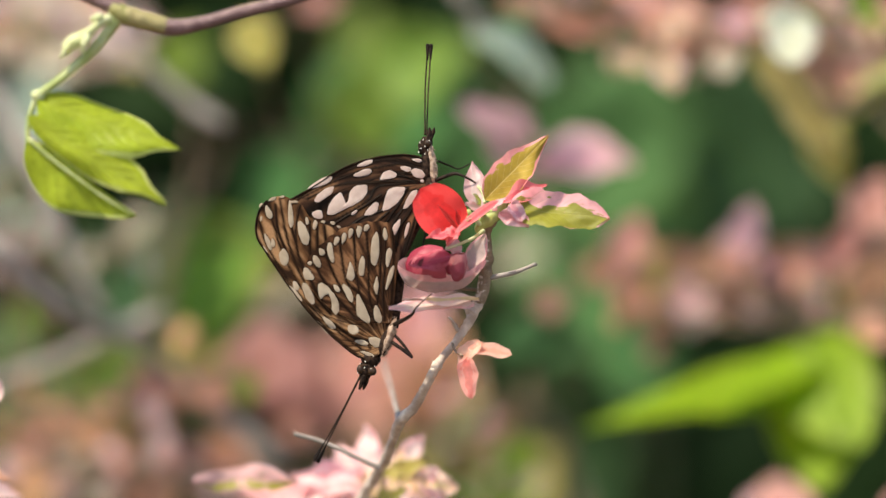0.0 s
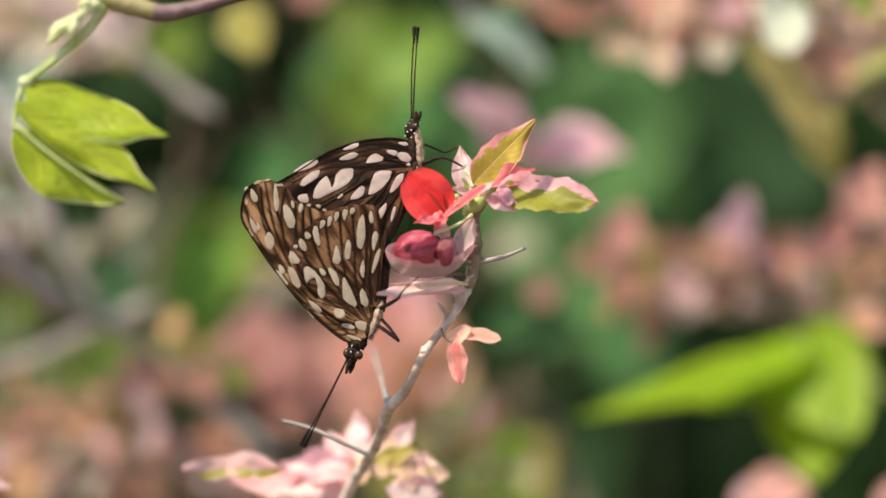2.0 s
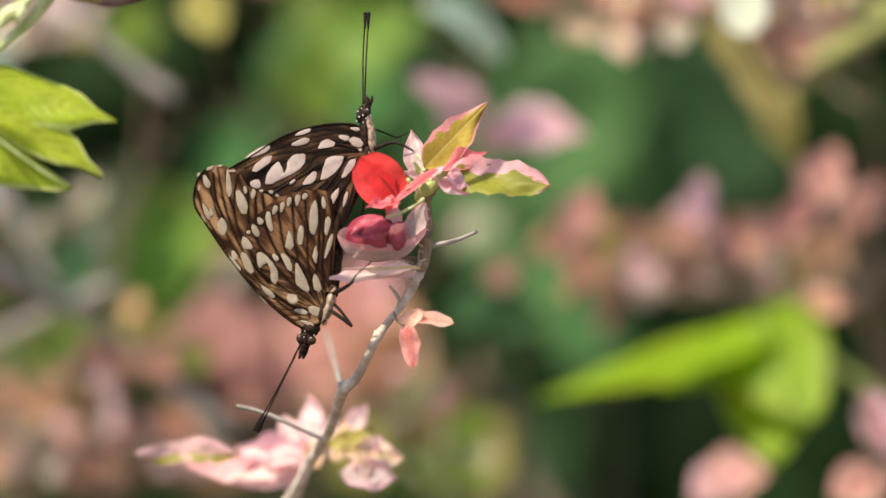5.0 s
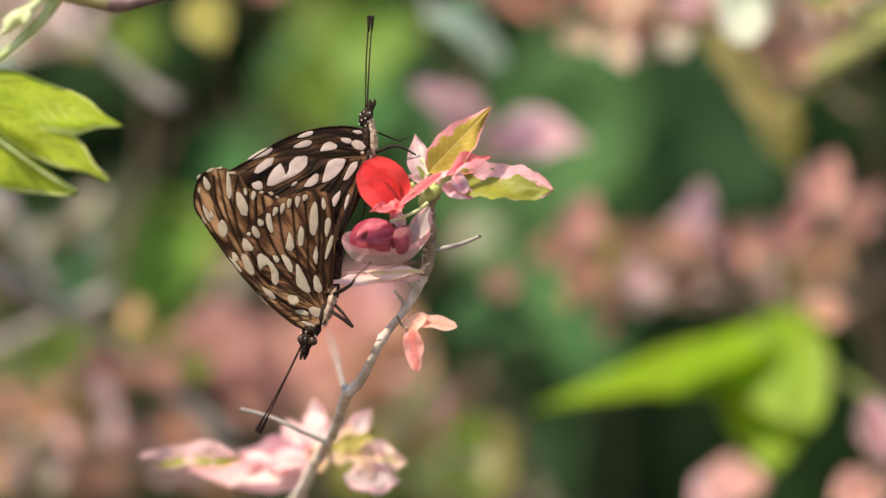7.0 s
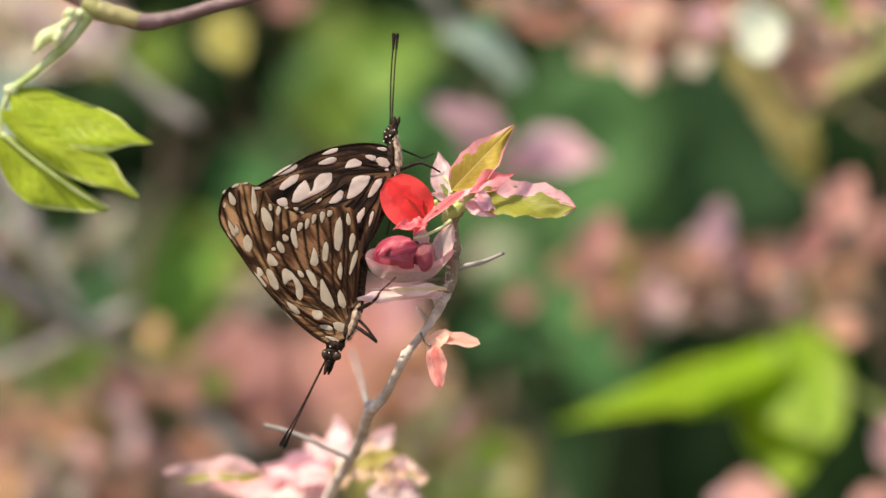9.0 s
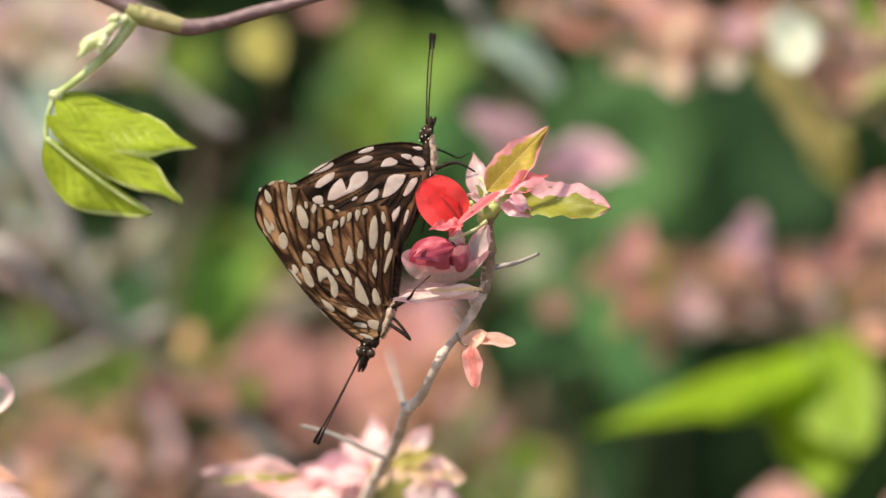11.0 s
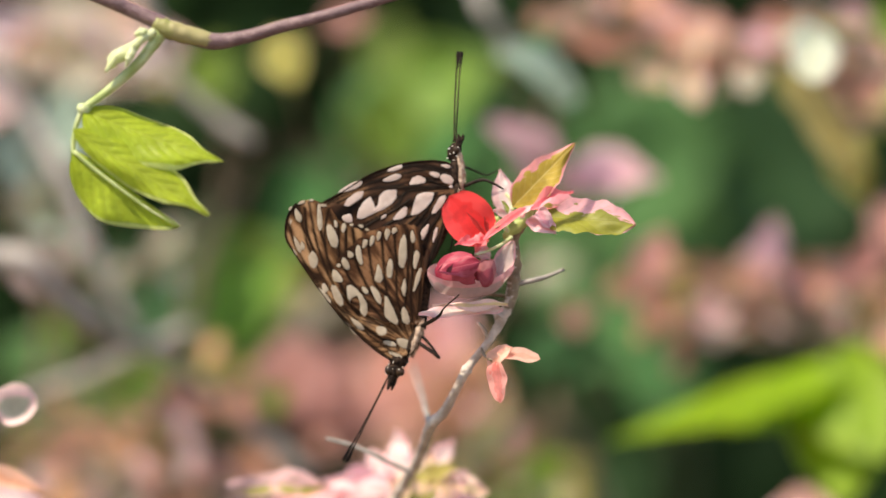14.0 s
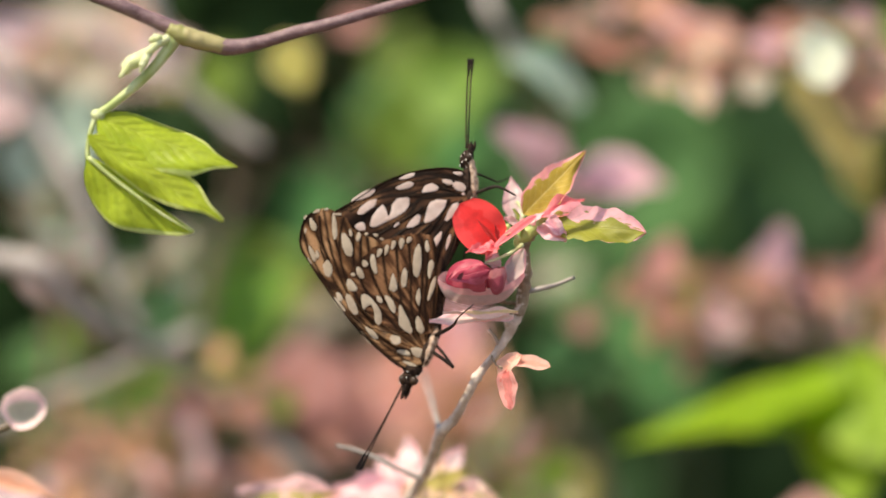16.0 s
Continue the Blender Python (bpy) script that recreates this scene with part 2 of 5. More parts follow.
def wing_mat(name, dark, panel, light, lit, spokes, twist, spot_halo=4.0):
    """Wing scales: dark along the veins and round the pale spots, streaked lighter panels between."""
    m, nt, bs = nodes(name)
    tc = nt.nodes.new("ShaderNodeTexCoord")
    sep = nt.nodes.new("ShaderNodeSeparateXYZ")
    nt.links.new(tc.outputs["Object"], sep.inputs[0])
    x, z = sep.outputs[0], sep.outputs[2]
    gap = nt.nodes.new("ShaderNodeAttribute")
    gap.attribute_name = "vein_gap"
    halo = nt.nodes.new("ShaderNodeAttribute")
    halo.attribute_name = "spot_gap"
    an = math_node(nt, "ARCTAN2", z, math_node(nt, "MULTIPLY", x, -1.0))
    r = math_node(nt, "SQRT", math_node(nt, "ADD", math_node(nt, "MULTIPLY", x, x), math_node(nt, "MULTIPLY", z, z)))
    comb = nt.nodes.new("ShaderNodeCombineXYZ")
    nt.links.new(math_node(nt, "ADD", math_node(nt, "MULTIPLY", an, spokes), math_node(nt, "MULTIPLY", r, twist)), comb.inputs[0])
    nt.links.new(math_node(nt, "MULTIPLY", r, 110.0), comb.inputs[1])
    streak = node(nt, "ShaderNodeTexNoise", Scale=1.0, Detail=1.5, Roughness=0.5)
    nt.links.new(comb.outputs[0], streak.inputs["Vector"])
    cloud = node(nt, "ShaderNodeTexNoise", Scale=190.0, Detail=2.0)
    nt.links.new(tc.outputs["Object"], cloud.inputs["Vector"])
    fine = node(nt, "ShaderNodeTexNoise", Scale=2600.0, Detail=2.0)
    nt.links.new(tc.outputs["Object"], fine.inputs["Vector"])
    wob = math_node(nt, "MULTIPLY", math_node(nt, "SUBTRACT", streak.outputs["Fac"], 0.5), 3.0)
    inner = smooth(nt, math_node(nt, "ADD", gap.outputs["Fac"], wob), 1.0, 5.5)
    away = smooth(nt, math_node(nt, "ADD", halo.outputs["Fac"], wob), 0.5, spot_halo)
    open_ = math_node(nt, "MULTIPLY", inner, away)
    tone = math_node(nt, "ADD", math_node(nt, "MULTIPLY", streak.outputs["Fac"], 0.6), math_node(nt, "MULTIPLY", cloud.outputs["Fac"], 0.4))
    c = mix_color(nt, smooth(nt, tone, lit - 0.02, lit + 0.10), panel, light)
    c = mix_color(nt, smooth(nt, tone, lit - 0.12, lit - 0.01), dark, c)
    c = mix_color(nt, open_, dark, c)
    line = math_node(nt, "SUBTRACT", 1.0, smooth(nt, gap.outputs["Fac"], 0.9, 2.3))
    c = mix_color(nt, math_node(nt, "MULTIPLY", line, 0.9), c, tuple(0.6 * q for q in dark))
    c = mix_color(nt, 0.3, c, fine.outputs["Fac"], "OVERLAY")
    nt.links.new(c, bs.inputs["Base Color"])
    bs.inputs["Roughness"].default_value = 0.55
    bs.inputs["Specular IOR Level"].default_value = 0.15
    bump(nt, bs, math_node(nt, "ADD", line, math_node(nt, "MULTIPLY", fine.outputs["Fac"], 0.3)), 0.0002, 0.6)
    see_through(nt, bs, c, 0.35)
    return m


def plain_mat(name, a, b, scale=900.0, rough=0.5, through_light=0.0, spec=0.4, relief=0.00015):
    m, nt, bs = nodes(name)
    tc = nt.nodes.new("ShaderNodeTexCoord")
    n1 = node(nt, "ShaderNodeTexNoise", Scale=scale, Detail=4.0)
    nt.links.new(tc.outputs["Object"], n1.inputs["Vector"])
    c = mix_color(nt, smooth(nt, n1.outputs["Fac"], 0.35, 0.65), a, b)
    nt.links.new(c, bs.inputs["Base Color"])
    bs.inputs["Roughness"].default_value = rough
    bs.inputs["Specular IOR Level"].default_value = spec
    bump(nt, bs, n1.outputs["Fac"], relief, 0.6)
    if through_light:
        see_through(nt, bs, c, through_light)
    return m


M_VARIEG = leaf_mat("variegated_leaf", (0.50, 0.34, 0.05), (0.95, 0.37, 0.375), (0.72, 0.56, 0.22), edge=0.94, shift=0.14, jag=0.36, through_light=0.38, vary=0.06, vein_amt=0.55, relief=0.5)
M_VARIEG2 = leaf_mat("half_variegated_leaf", (0.29, 0.29, 0.035), (0.93, 0.46, 0.50), (0.40, 0.38, 0.10), edge=0.98, shift=0.42, jag=0.42, through_light=0.4, vary=0.06)
M_PINK = leaf_mat("pink_leaf", (0.88, 0.42, 0.47), (0.93, 0.58, 0.63), (0.78, 0.30, 0.36), edge=0.5, through_light=0.5, vary=0.12)
M_PINKRED = leaf_mat("crimson_leaf", (0.80, 0.13, 0.16), (0.88, 0.25, 0.27), (0.65, 0.08, 0.1), edge=0.5, through_light=0.36, vary=0.06)
M_PALEPEACH = leaf_mat("pale_peach_leaf", (0.95, 0.47, 0.36), (0.95, 0.56, 0.46), (0.9, 0.4, 0.28), edge=0.5, through_light=0.5, vary=0.08)
M_CORAL = leaf_mat("coral_leaf", (0.88, 0.28, 0.26), (0.93, 0.42, 0.38), (0.75, 0.22, 0.2), edge=0.6, through_light=0.5, vary=0.05)
M_VARIEG3 = leaf_mat("half_variegated_leaf", (0.36, 0.36, 0.05), (0.93, 0.60, 0.60), (0.6, 0.44, 0.22), edge=0.50, shift=-0.42, jag=0.6, through_light=0.5, vary=0.06)
M_PALE = leaf_mat("pale_pink_leaf", (0.94, 0.74, 0.74), (0.94, 0.60, 0.64), (0.9, 0.6, 0.62), edge=0.6, through_light=0.5, vary=0.12)
M_BEIGE = leaf_mat("beige_leaf", (0.50, 0.43, 0.34), (0.57, 0.50, 0.40), (0.48, 0.41, 0.32), edge=0.5, through_light=0.4)
M_RUST = leaf_mat("rusty_leaf", (0.52, 0.25, 0.145), (0.59, 0.325, 0.215), (0.35, 0.15, 0.09), edge=0.5, through_light=0.35)
M_CREAM = leaf_mat("cream_leaf", (0.75, 0.58, 0.30), (0.88, 0.62, 0.54), (0.8, 0.5, 0.3), edge=0.45, through_light=0.4, vary=0.06)
M_RED = leaf_mat("red_leaf", (0.92, 0.045, 0.052), (0.93, 0.07, 0.075), (0.5, 0.02, 0.03), edge=0.6, through_light=0.3, veins=5.0, vein_amt=0.04, vary=0.02, relief=0.2)
# dark red of the shadow strips laid over the red leaf
M_REDSHADOW = leaf_mat("deep_red_leaf", (0.60, 0.035, 0.035), (0.66, 0.05, 0.05), (0.5, 0.02, 0.03), edge=0.6, through_light=0.1, vary=0.02)
M_MAGENTA = leaf_mat("magenta_bud_leaf", (0.34, 0.030, 0.062), (0.44, 0.075, 0.11), (0.5, 0.12, 0.16), edge=0.7, through_light=0.2, vein_amt=0.3, vary=0.03)
M_MAUVE = leaf_mat("mauve_bud_leaf", (0.36, 0.07, 0.10), (0.48, 0.17, 0.18), (0.55, 0.25, 0.25), edge=0.7, through_light=0.25, vein_amt=0.4, vary=0.03)
# near-black crimson: the shade inside the fold, put into the colour
M_SLIT = leaf_mat("shaded_crimson_leaf", (0.10, 0.008, 0.016), (0.14, 0.012, 0.02), (0.1, 0.01, 0.02), edge=0.6, through_light=0.05, vary=0.02)
M_CUP = leaf_mat("greyish_pink_leaf", (0.60, 0.47, 0.45), (0.88, 0.50, 0.52), (0.8, 0.65, 0.62), edge=0.82, jag=0.15, through_light=0.45, rough=0.4, vary=0.06)
M_VINE = leaf_mat("vine_leaf", (0.41, 0.50, 0.036), (0.60, 0.66, 0.22), (0.58, 0.64, 0.15), edge=0.98, jag=0.06, through_light=0.5, veins=9.0, vein_amt=0.18, vary=0.06, quilt=0.45)
M_PEACH = leaf_mat("peach_leaf", (0.76, 0.36, 0.24), (0.84, 0.48, 0.36), (0.65, 0.3, 0.18), edge=0.5, through_light=0.45)
M_SALMON = leaf_mat("salmon_leaf", (0.585, 0.272, 0.222), (0.66, 0.355, 0.315), (0.5, 0.2, 0.17), edge=0.5, through_light=0.4)
M_DUSKPINK = leaf_mat("dusky_pink_leaf", (0.64, 0.33, 0.42), (0.74, 0.48, 0.56), (0.6, 0.28, 0.34), edge=0.5, through_light=0.45)
M_WHITE = leaf_mat("whitish_leaf", (0.82, 0.86, 0.68), (0.84, 0.85, 0.74), (0.75, 0.77, 0.6), edge=0.6, through_light=0.5, vary=0.06)
M_CURL = leaf_mat("grey_green_curled_leaf", (0.52, 0.54, 0.42), (0.95, 0.70, 0.70), (0.6, 0.6, 0.5), edge=0.56, jag=0.1, through_light=0.35, vary=0.03)
M_MINT = leaf_mat("mint_leaf", (0.34, 0.45, 0.37), (0.40, 0.51, 0.42), (0.45, 0.55, 0.47), edge=0.6, rough=0.4, through_light=0.3)
M_OLIVE = leaf_mat("olive_yellow_leaf", (0.42, 0.36, 0.08), (0.5, 0.42, 0.15), (0.4, 0.3, 0.1), edge=0.6)
M_YELLOW = leaf_mat("yellowing_leaf", (0.34, 0.28, 0.085), (0.40, 0.33, 0.14), (0.38, 0.3, 0.1), edge=0.6, vary=0.1)
M_GREENLEAF = leaf_mat("young_green_leaf", (0.45, 0.55, 0.12), (0.7, 0.68, 0.4), (0.5, 0.6, 0.2), edge=0.7, through_light=0.5)
M_BRIGHT = leaf_mat("bright_green_leaf", (0.25, 0.41, 0.012), (0.285, 0.43, 0.02), (0.42, 0.6, 0.06), edge=0.8, through_light=0.5, vary=0.04)
M_GREEN = leaf_mat("green_leaf", (0.16, 0.30, 0.022), (0.19, 0.33, 0.03), (0.2, 0.34, 0.06), edge=0.8, through_light=0.4)
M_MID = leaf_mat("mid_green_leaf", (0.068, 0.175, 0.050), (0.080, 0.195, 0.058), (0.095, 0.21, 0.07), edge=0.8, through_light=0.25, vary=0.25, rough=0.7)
M_DULL = leaf_mat("dull_olive_leaf", (0.16, 0.25, 0.035), (0.19, 0.28, 0.045), (0.2, 0.24, 0.07), edge=0.8, through_light=0.35)
M_OLIVESTEM = bark_mat("olive_bark", (0.32, 0.34, 0.09), (0.45, 0.44, 0.16), scale=90.0)
M_DARKSTEM = bark_mat("dark_green_bark", (0.03, 0.045, 0.015), (0.06, 0.075, 0.03), scale=90.0)
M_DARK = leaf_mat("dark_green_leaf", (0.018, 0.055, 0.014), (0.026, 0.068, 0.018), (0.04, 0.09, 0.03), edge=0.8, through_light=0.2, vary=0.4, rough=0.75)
M_BARK = bark_mat("grey_bark", (0.42, 0.325, 0.275), (0.76, 0.645, 0.575))
M_BARKB = bark_mat("brown_bark", (0.13, 0.085, 0.05), (0.34, 0.245, 0.168), flecks=0.1)
M_BACKTWIG = bark_mat("pale_grey_bark", (0.25, 0.218, 0.20), (0.42, 0.37, 0.35), scale=90.0)
M_BROWNTWIG = bark_mat("dull_brown_bark", (0.16, 0.11, 0.07), (0.26, 0.19, 0.13), scale=90.0)
M_VSTEM = bark_mat("purple_vine_bark", (0.14, 0.075, 0.082), (0.23, 0.14, 0.145), scale=420.0, rough=0.45, flecks=0.1)
M_VNODE = plain_mat("green_vine_bark", (0.23, 0.235, 0.07), (0.33, 0.28, 0.13), 240.0, 0.5, 0.0)
M_SHOOT = plain_mat("cream_shoot", (0.66, 0.70, 0.36), (0.75, 0.78, 0.50), 500.0, 0.6, 0.3)
M_PETIOLE = plain_mat("green_petiole", (0.42, 0.50, 0.18), (0.62, 0.67, 0.36), 260.0, 0.45, 0.2)
M_GREENTIP = plain_mat("green_stem_tip", (0.36, 0.46, 0.10), (0.55, 0.62, 0.25), 300.0, 0.45, 0.25)
M_WING_UP = wing_mat("dark_wing", (0.013, 0.007, 0.0045), (0.072, 0.033, 0.019), (0.28, 0.14, 0.07), 0.51, 7.0, 0.0)
M_WING_LO = wing_mat("brown_wing", (0.034, 0.015, 0.008), (0.115, 0.050, 0.024), (0.36, 0.18, 0.092), 0.53, 12.0, 60.0, 3.0)
M_WING_FORE = wing_mat("tan_wing", (0.036, 0.016, 0.008), (0.20, 0.094, 0.042), (0.54, 0.305, 0.16), 0.485, 14.0, -40.0, 2.5)
M_SPOT_UP = plain_mat("pinkish_white_scales", (0.72, 0.55, 0.50), (0.82, 0.66, 0.61), 500.0, 0.7, 0.35, 0.1)
M_SPOT_LO = plain_mat("cream_scales", (0.56, 0.45, 0.345), (0.66, 0.55, 0.435), 500.0, 0.7, 0.35, 0.1)
M_RING = plain_mat("black_brown_scales", (0.012, 0.007, 0.004), (0.04, 0.02, 0.011), 900.0, 0.7, 0.3, 0.1)
M_BODY = plain_mat("dark_body_fur", (0.010, 0.006, 0.005), (0.050, 0.029, 0.020), 1500.0, 0.8, 0.0, 0.12, relief=0.0005)
M_FUR = plain_mat("pale_body_fur", (0.27, 0.18, 0.135), (0.52, 0.39, 0.31), 1300.0, 0.85, 0.0, 0.1, relief=0.0006)
M_DOT = plain_mat("white_body_dots", (0.8, 0.76, 0.7), (0.85, 0.8, 0.75), 900.0, 0.6)
M_EYE = plain_mat("amber_eye", (0.018, 0.009, 0.005), (0.05, 0.025, 0.012), 700.0, 0.3, 0.0, 0.4, 0.00002)
M_BLACK = plain_mat("black_chitin", (0.010, 0.006, 0.005), (0.03, 0.019, 0.014), 1600.0, 0.6, 0.0, 0.15)
M_ANTENNA = plain_mat("dark_brown_chitin", (0.022, 0.012, 0.008), (0.07, 0.04, 0.026), 1600.0, 0.5, 0.0, 0.2)
M_SOIL = bark_mat("brown_soil", (0.09, 0.06, 0.038), (0.17, 0.12, 0.08), scale=5.0, rough=0.95)


# ---- ground ----
def ground():
    bm = bmesh.new()
    bmesh.ops.create_grid(bm, x_segments=60, y_segments=60, size=1)
    for v in bm.verts:
        r = max(abs(v.co.x), abs(v.co.y))
        v.co.x *= 3 * (1 + 300 * r ** 6)
        v.co.y *= 3 * (1 + 300 * r ** 6)
        v.co.z = 0.03 * noise.noise(v.co * 1.7)
    ob = part("ground", bm, M_SOIL, None)
    tagged(ob, "bare brown garden soil under the shrubs", "ground", "", "structure")


ground()


# ---- butterflies ----
def wing_point(base, u, v, side, near, far, span):
    """Depth of a wing sheet: near the body at the root, spreading outwards, gently pleated."""
    dx, dz = u - base[0], v - base[1]
    r = min(math.hypot(dx, dz) / span, 1.2)
    pleat = 0.00010 * math.sin(math.atan2(dz, -dx) * 17) * min(1, r * 2)
    y = near + (far - near) * r ** 0.8
    return D + side * y + pleat


def blob(u, v, ln, wd, slant, taper=0.3):
    """The outline of an oval wing spot: middle, length, width, slant, taper."""
    ca, sa = math.cos(radians(slant)), math.sin(radians(slant))
    out = []
    for i in range(26):
        an = 2 * math.pi * i / 26
        a, b = math.cos(an), math.sin(an)
        wob = 1 + 0.16 * noise.noise(Vector((a * 1.3 + u, b * 1.3 + v, 1.0)))
        x, y = a * ln / 2 * wob, b * wd / 2 * wob * (1 + taper * a)
        out.append((u + x * ca + y * sa, v - x * sa + y * ca))
    return out


def patch(*corners):
    """The outline of an angular wing spot with rounded corners."""
    p = [np.array(q, float) for q in corners]
    out = []
    for i, b in enumerate(p):
        a, c = p[i - 1], p[(i + 1) % len(p)]
        m, n = (a + b) / 2, (b + c) / 2
        out += [tuple((1 - t) ** 2 * m + 2 * t * (1 - t) * (1.3 * b - 0.15 * (a + c)) + t * t * n) for t in (0, 0.25, 0.5, 0.75)]
    return out


def gaps(places, points):
    """The distance from each place to the nearest point, in plan steps."""
    p, q = np.array(places), np.array(points)
    out = np.full(len(p), 1e9)
    for k in range(0, len(q), 64):
        d = p[:, None, :] - q[None, k:k + 64, :]
        out = np.minimum(out, (d * d).sum(2).min(1))
    return np.sqrt(out)


def wing(name, parent, base, outline, mat, side, near, far, veins, marks, spot_mat):
    """A wing fanned out from its root, with its veins and its pale spots (each a list of lobes); all in plan coordinates."""
    n, rings = (180, 70) if side < 0 else (90, 30)
    rim = spline(outline, n)
    span = max(math.hypot(p[0] - base[0], p[1] - base[1]) for p in rim)

    def sheet(u, v, lift=0.0):
        return at(u, v, D) + Vector((0, wing_point(base, u, v, side, near, far, span) + side * lift - D, 0))

    places = [tuple(base)]
    for i in range(1, rings + 1):
        for j, p in enumerate(rim):
            k = i / rings * (1 + (0.005 * math.sin(j * 0.76) + 0.005 * noise.noise(Vector((j * 0.16, 0.0, 3.0)))) * (i == rings))
            places.append((base[0] + (p[0] - base[0]) * k, base[1] + (p[1] - base[1]) * k))
    lines = [spline(rows, 40) for rows in veins]
    vein_gap = gaps(places, [tuple(q) for rows in lines for q in rows] + ([tuple(q) for q in rim[:int(n * 0.55)]] if name == "forewing" else []))
    rims = [q for lobes in marks for lobe in lobes for q in lobe]
    spot_gap = gaps(places, rims)
    bm = bmesh.new()
    lay_v, lay_s = bm.verts.layers.float.new("vein_gap"), bm.verts.layers.float.new("spot_gap")
    vs = []
    for q, gv, gs in zip(places, vein_gap, spot_gap):
        w = bm.verts.new(sheet(*q))
        w[lay_v], w[lay_s] = gv, gs
        vs.append(w)
    m = n + 1
    for j in range(n):
        bm.faces.new((vs[0], vs[1 + j], vs[2 + j]))
        for i in range(rings - 1):
            a = 1 + i * m + j
            bm.faces.new((vs[a], vs[a + m], vs[a + m + 1], vs[a + 1]))
    ob = part(name, bm, mat, parent, pivot=at(base[0], base[1], D))
    for rows in lines:
        part("vein", tube([(*sheet(q[0], q[1], -0.00003), 0.6 * S) for q in rows[::5]], n=16, sides=5), M_RING, ob)
    if name == "forewing":
        rows = [(*sheet(rim[i][0], rim[i][1]), 1.7 * S) for i in range(0, int(n * 0.55), n // 24)]
        part("leading_edge", tube(rows, n=40, sides=6, rough=0.2), M_RING, ob)
    for lobes in marks:
        bm = bmesh.new()
        for k, lobe in enumerate(lobes):
            mu, mv = (sum(q[i] for q in lobe) / len(lobe) for i in (0, 1))
            loops = []
            for f, lift in ((1.0, 0.00009), (0.96, 0.00011), (0.5, 0.000115)):
                loops.append([bm.verts.new(sheet(mu + (u - mu) * f, mv + (v - mv) * f, lift + k * 0.00001)) for u, v in lobe])
            c = len(lobe)
            for p, q in zip(loops, loops[1:]):
                for i in range(c):
                    bm.faces.new((p[i], p[(i + 1) % c], q[(i + 1) % c], q[i]))
            bm.faces.new(loops[-1])
        part("wing_spot", bm, spot_mat, ob)
    return ob


def dots(parent, rows):
    for u, v, r, off in rows:
        part("white_dot", ball(at(u, v, D) + Vector((0, off / 1000, 0)), r * S * 0.6, r * S * 0.5, r * S * 0.85, seg=8, rings=6), M_DOT, parent)


def leg(parent, rows):
    part("leg", ptube(rows, n=14, sides=7), M_BLACK, parent)


def antenna(parent, a, b, bend, off):
    """A thin straight shaft with a club at its end."""
    m = ((a[0] + b[0]) / 2 + bend, (a[1] + b[1]) / 2)
    sh = part("antenna", ptube([(a[0], a[1], 1.5, 0), (m[0], m[1], 1.35, off * 0.5), (b[0], b[1], 1.5, off)], n=30, sides=7, rough=0.25), M_ANTENNA, parent)
    c = (b[0] + (a[0] - b[0]) * 0.17, b[1] + (a[1] - b[1]) * 0.17)
    part("club", ptube([(c[0], c[1], 1.7, off * 0.9), ((b[0] * 2 + c[0]) / 3, (b[1] * 2 + c[1]) / 3, 3.0, off), (b[0], b[1], 3.4, off), (b[0] + (b[0] - c[0]) * 0.1, b[1] + (b[1] - c[1]) * 0.1, 1.2, off)], n=12, sides=8), M_BLACK, sh)


def fur(parent, line_pts, lean, count, length, seed):
    """Short pale hairs along a body; line_pts: plan places of the skin, lean: direction in which they point."""
    rnd = random.Random(seed)
    bm = bmesh.new()
    pts = spline(line_pts, 30)
    for i in range(count):
        q = pts[rnd.randrange(31)]
        a = at(q[0] + rnd.uniform(-6, 3), q[1] + rnd.uniform(-3, 3), D - rnd.uniform(-0.0006, 0.0016))
        d = (Vector(lean) + Vector((rnd.uniform(-0.5, 0.5), rnd.uniform(-0.9, 0.1), rnd.uniform(-0.5, 0.5)))).normalized() * length * S * rnd.uniform(0.6, 1.2)
        b = a + d * 0.6 + Vector((0, 0, -0.1 * length * S))
        tube([(*a, 0.9 * S), (*b, 0.7 * S), (*(a + d), 0.2 * S)], n=3, sides=4, bm=bm)
    part("fur", bm, M_FUR, parent, "pale hairs on the breast")


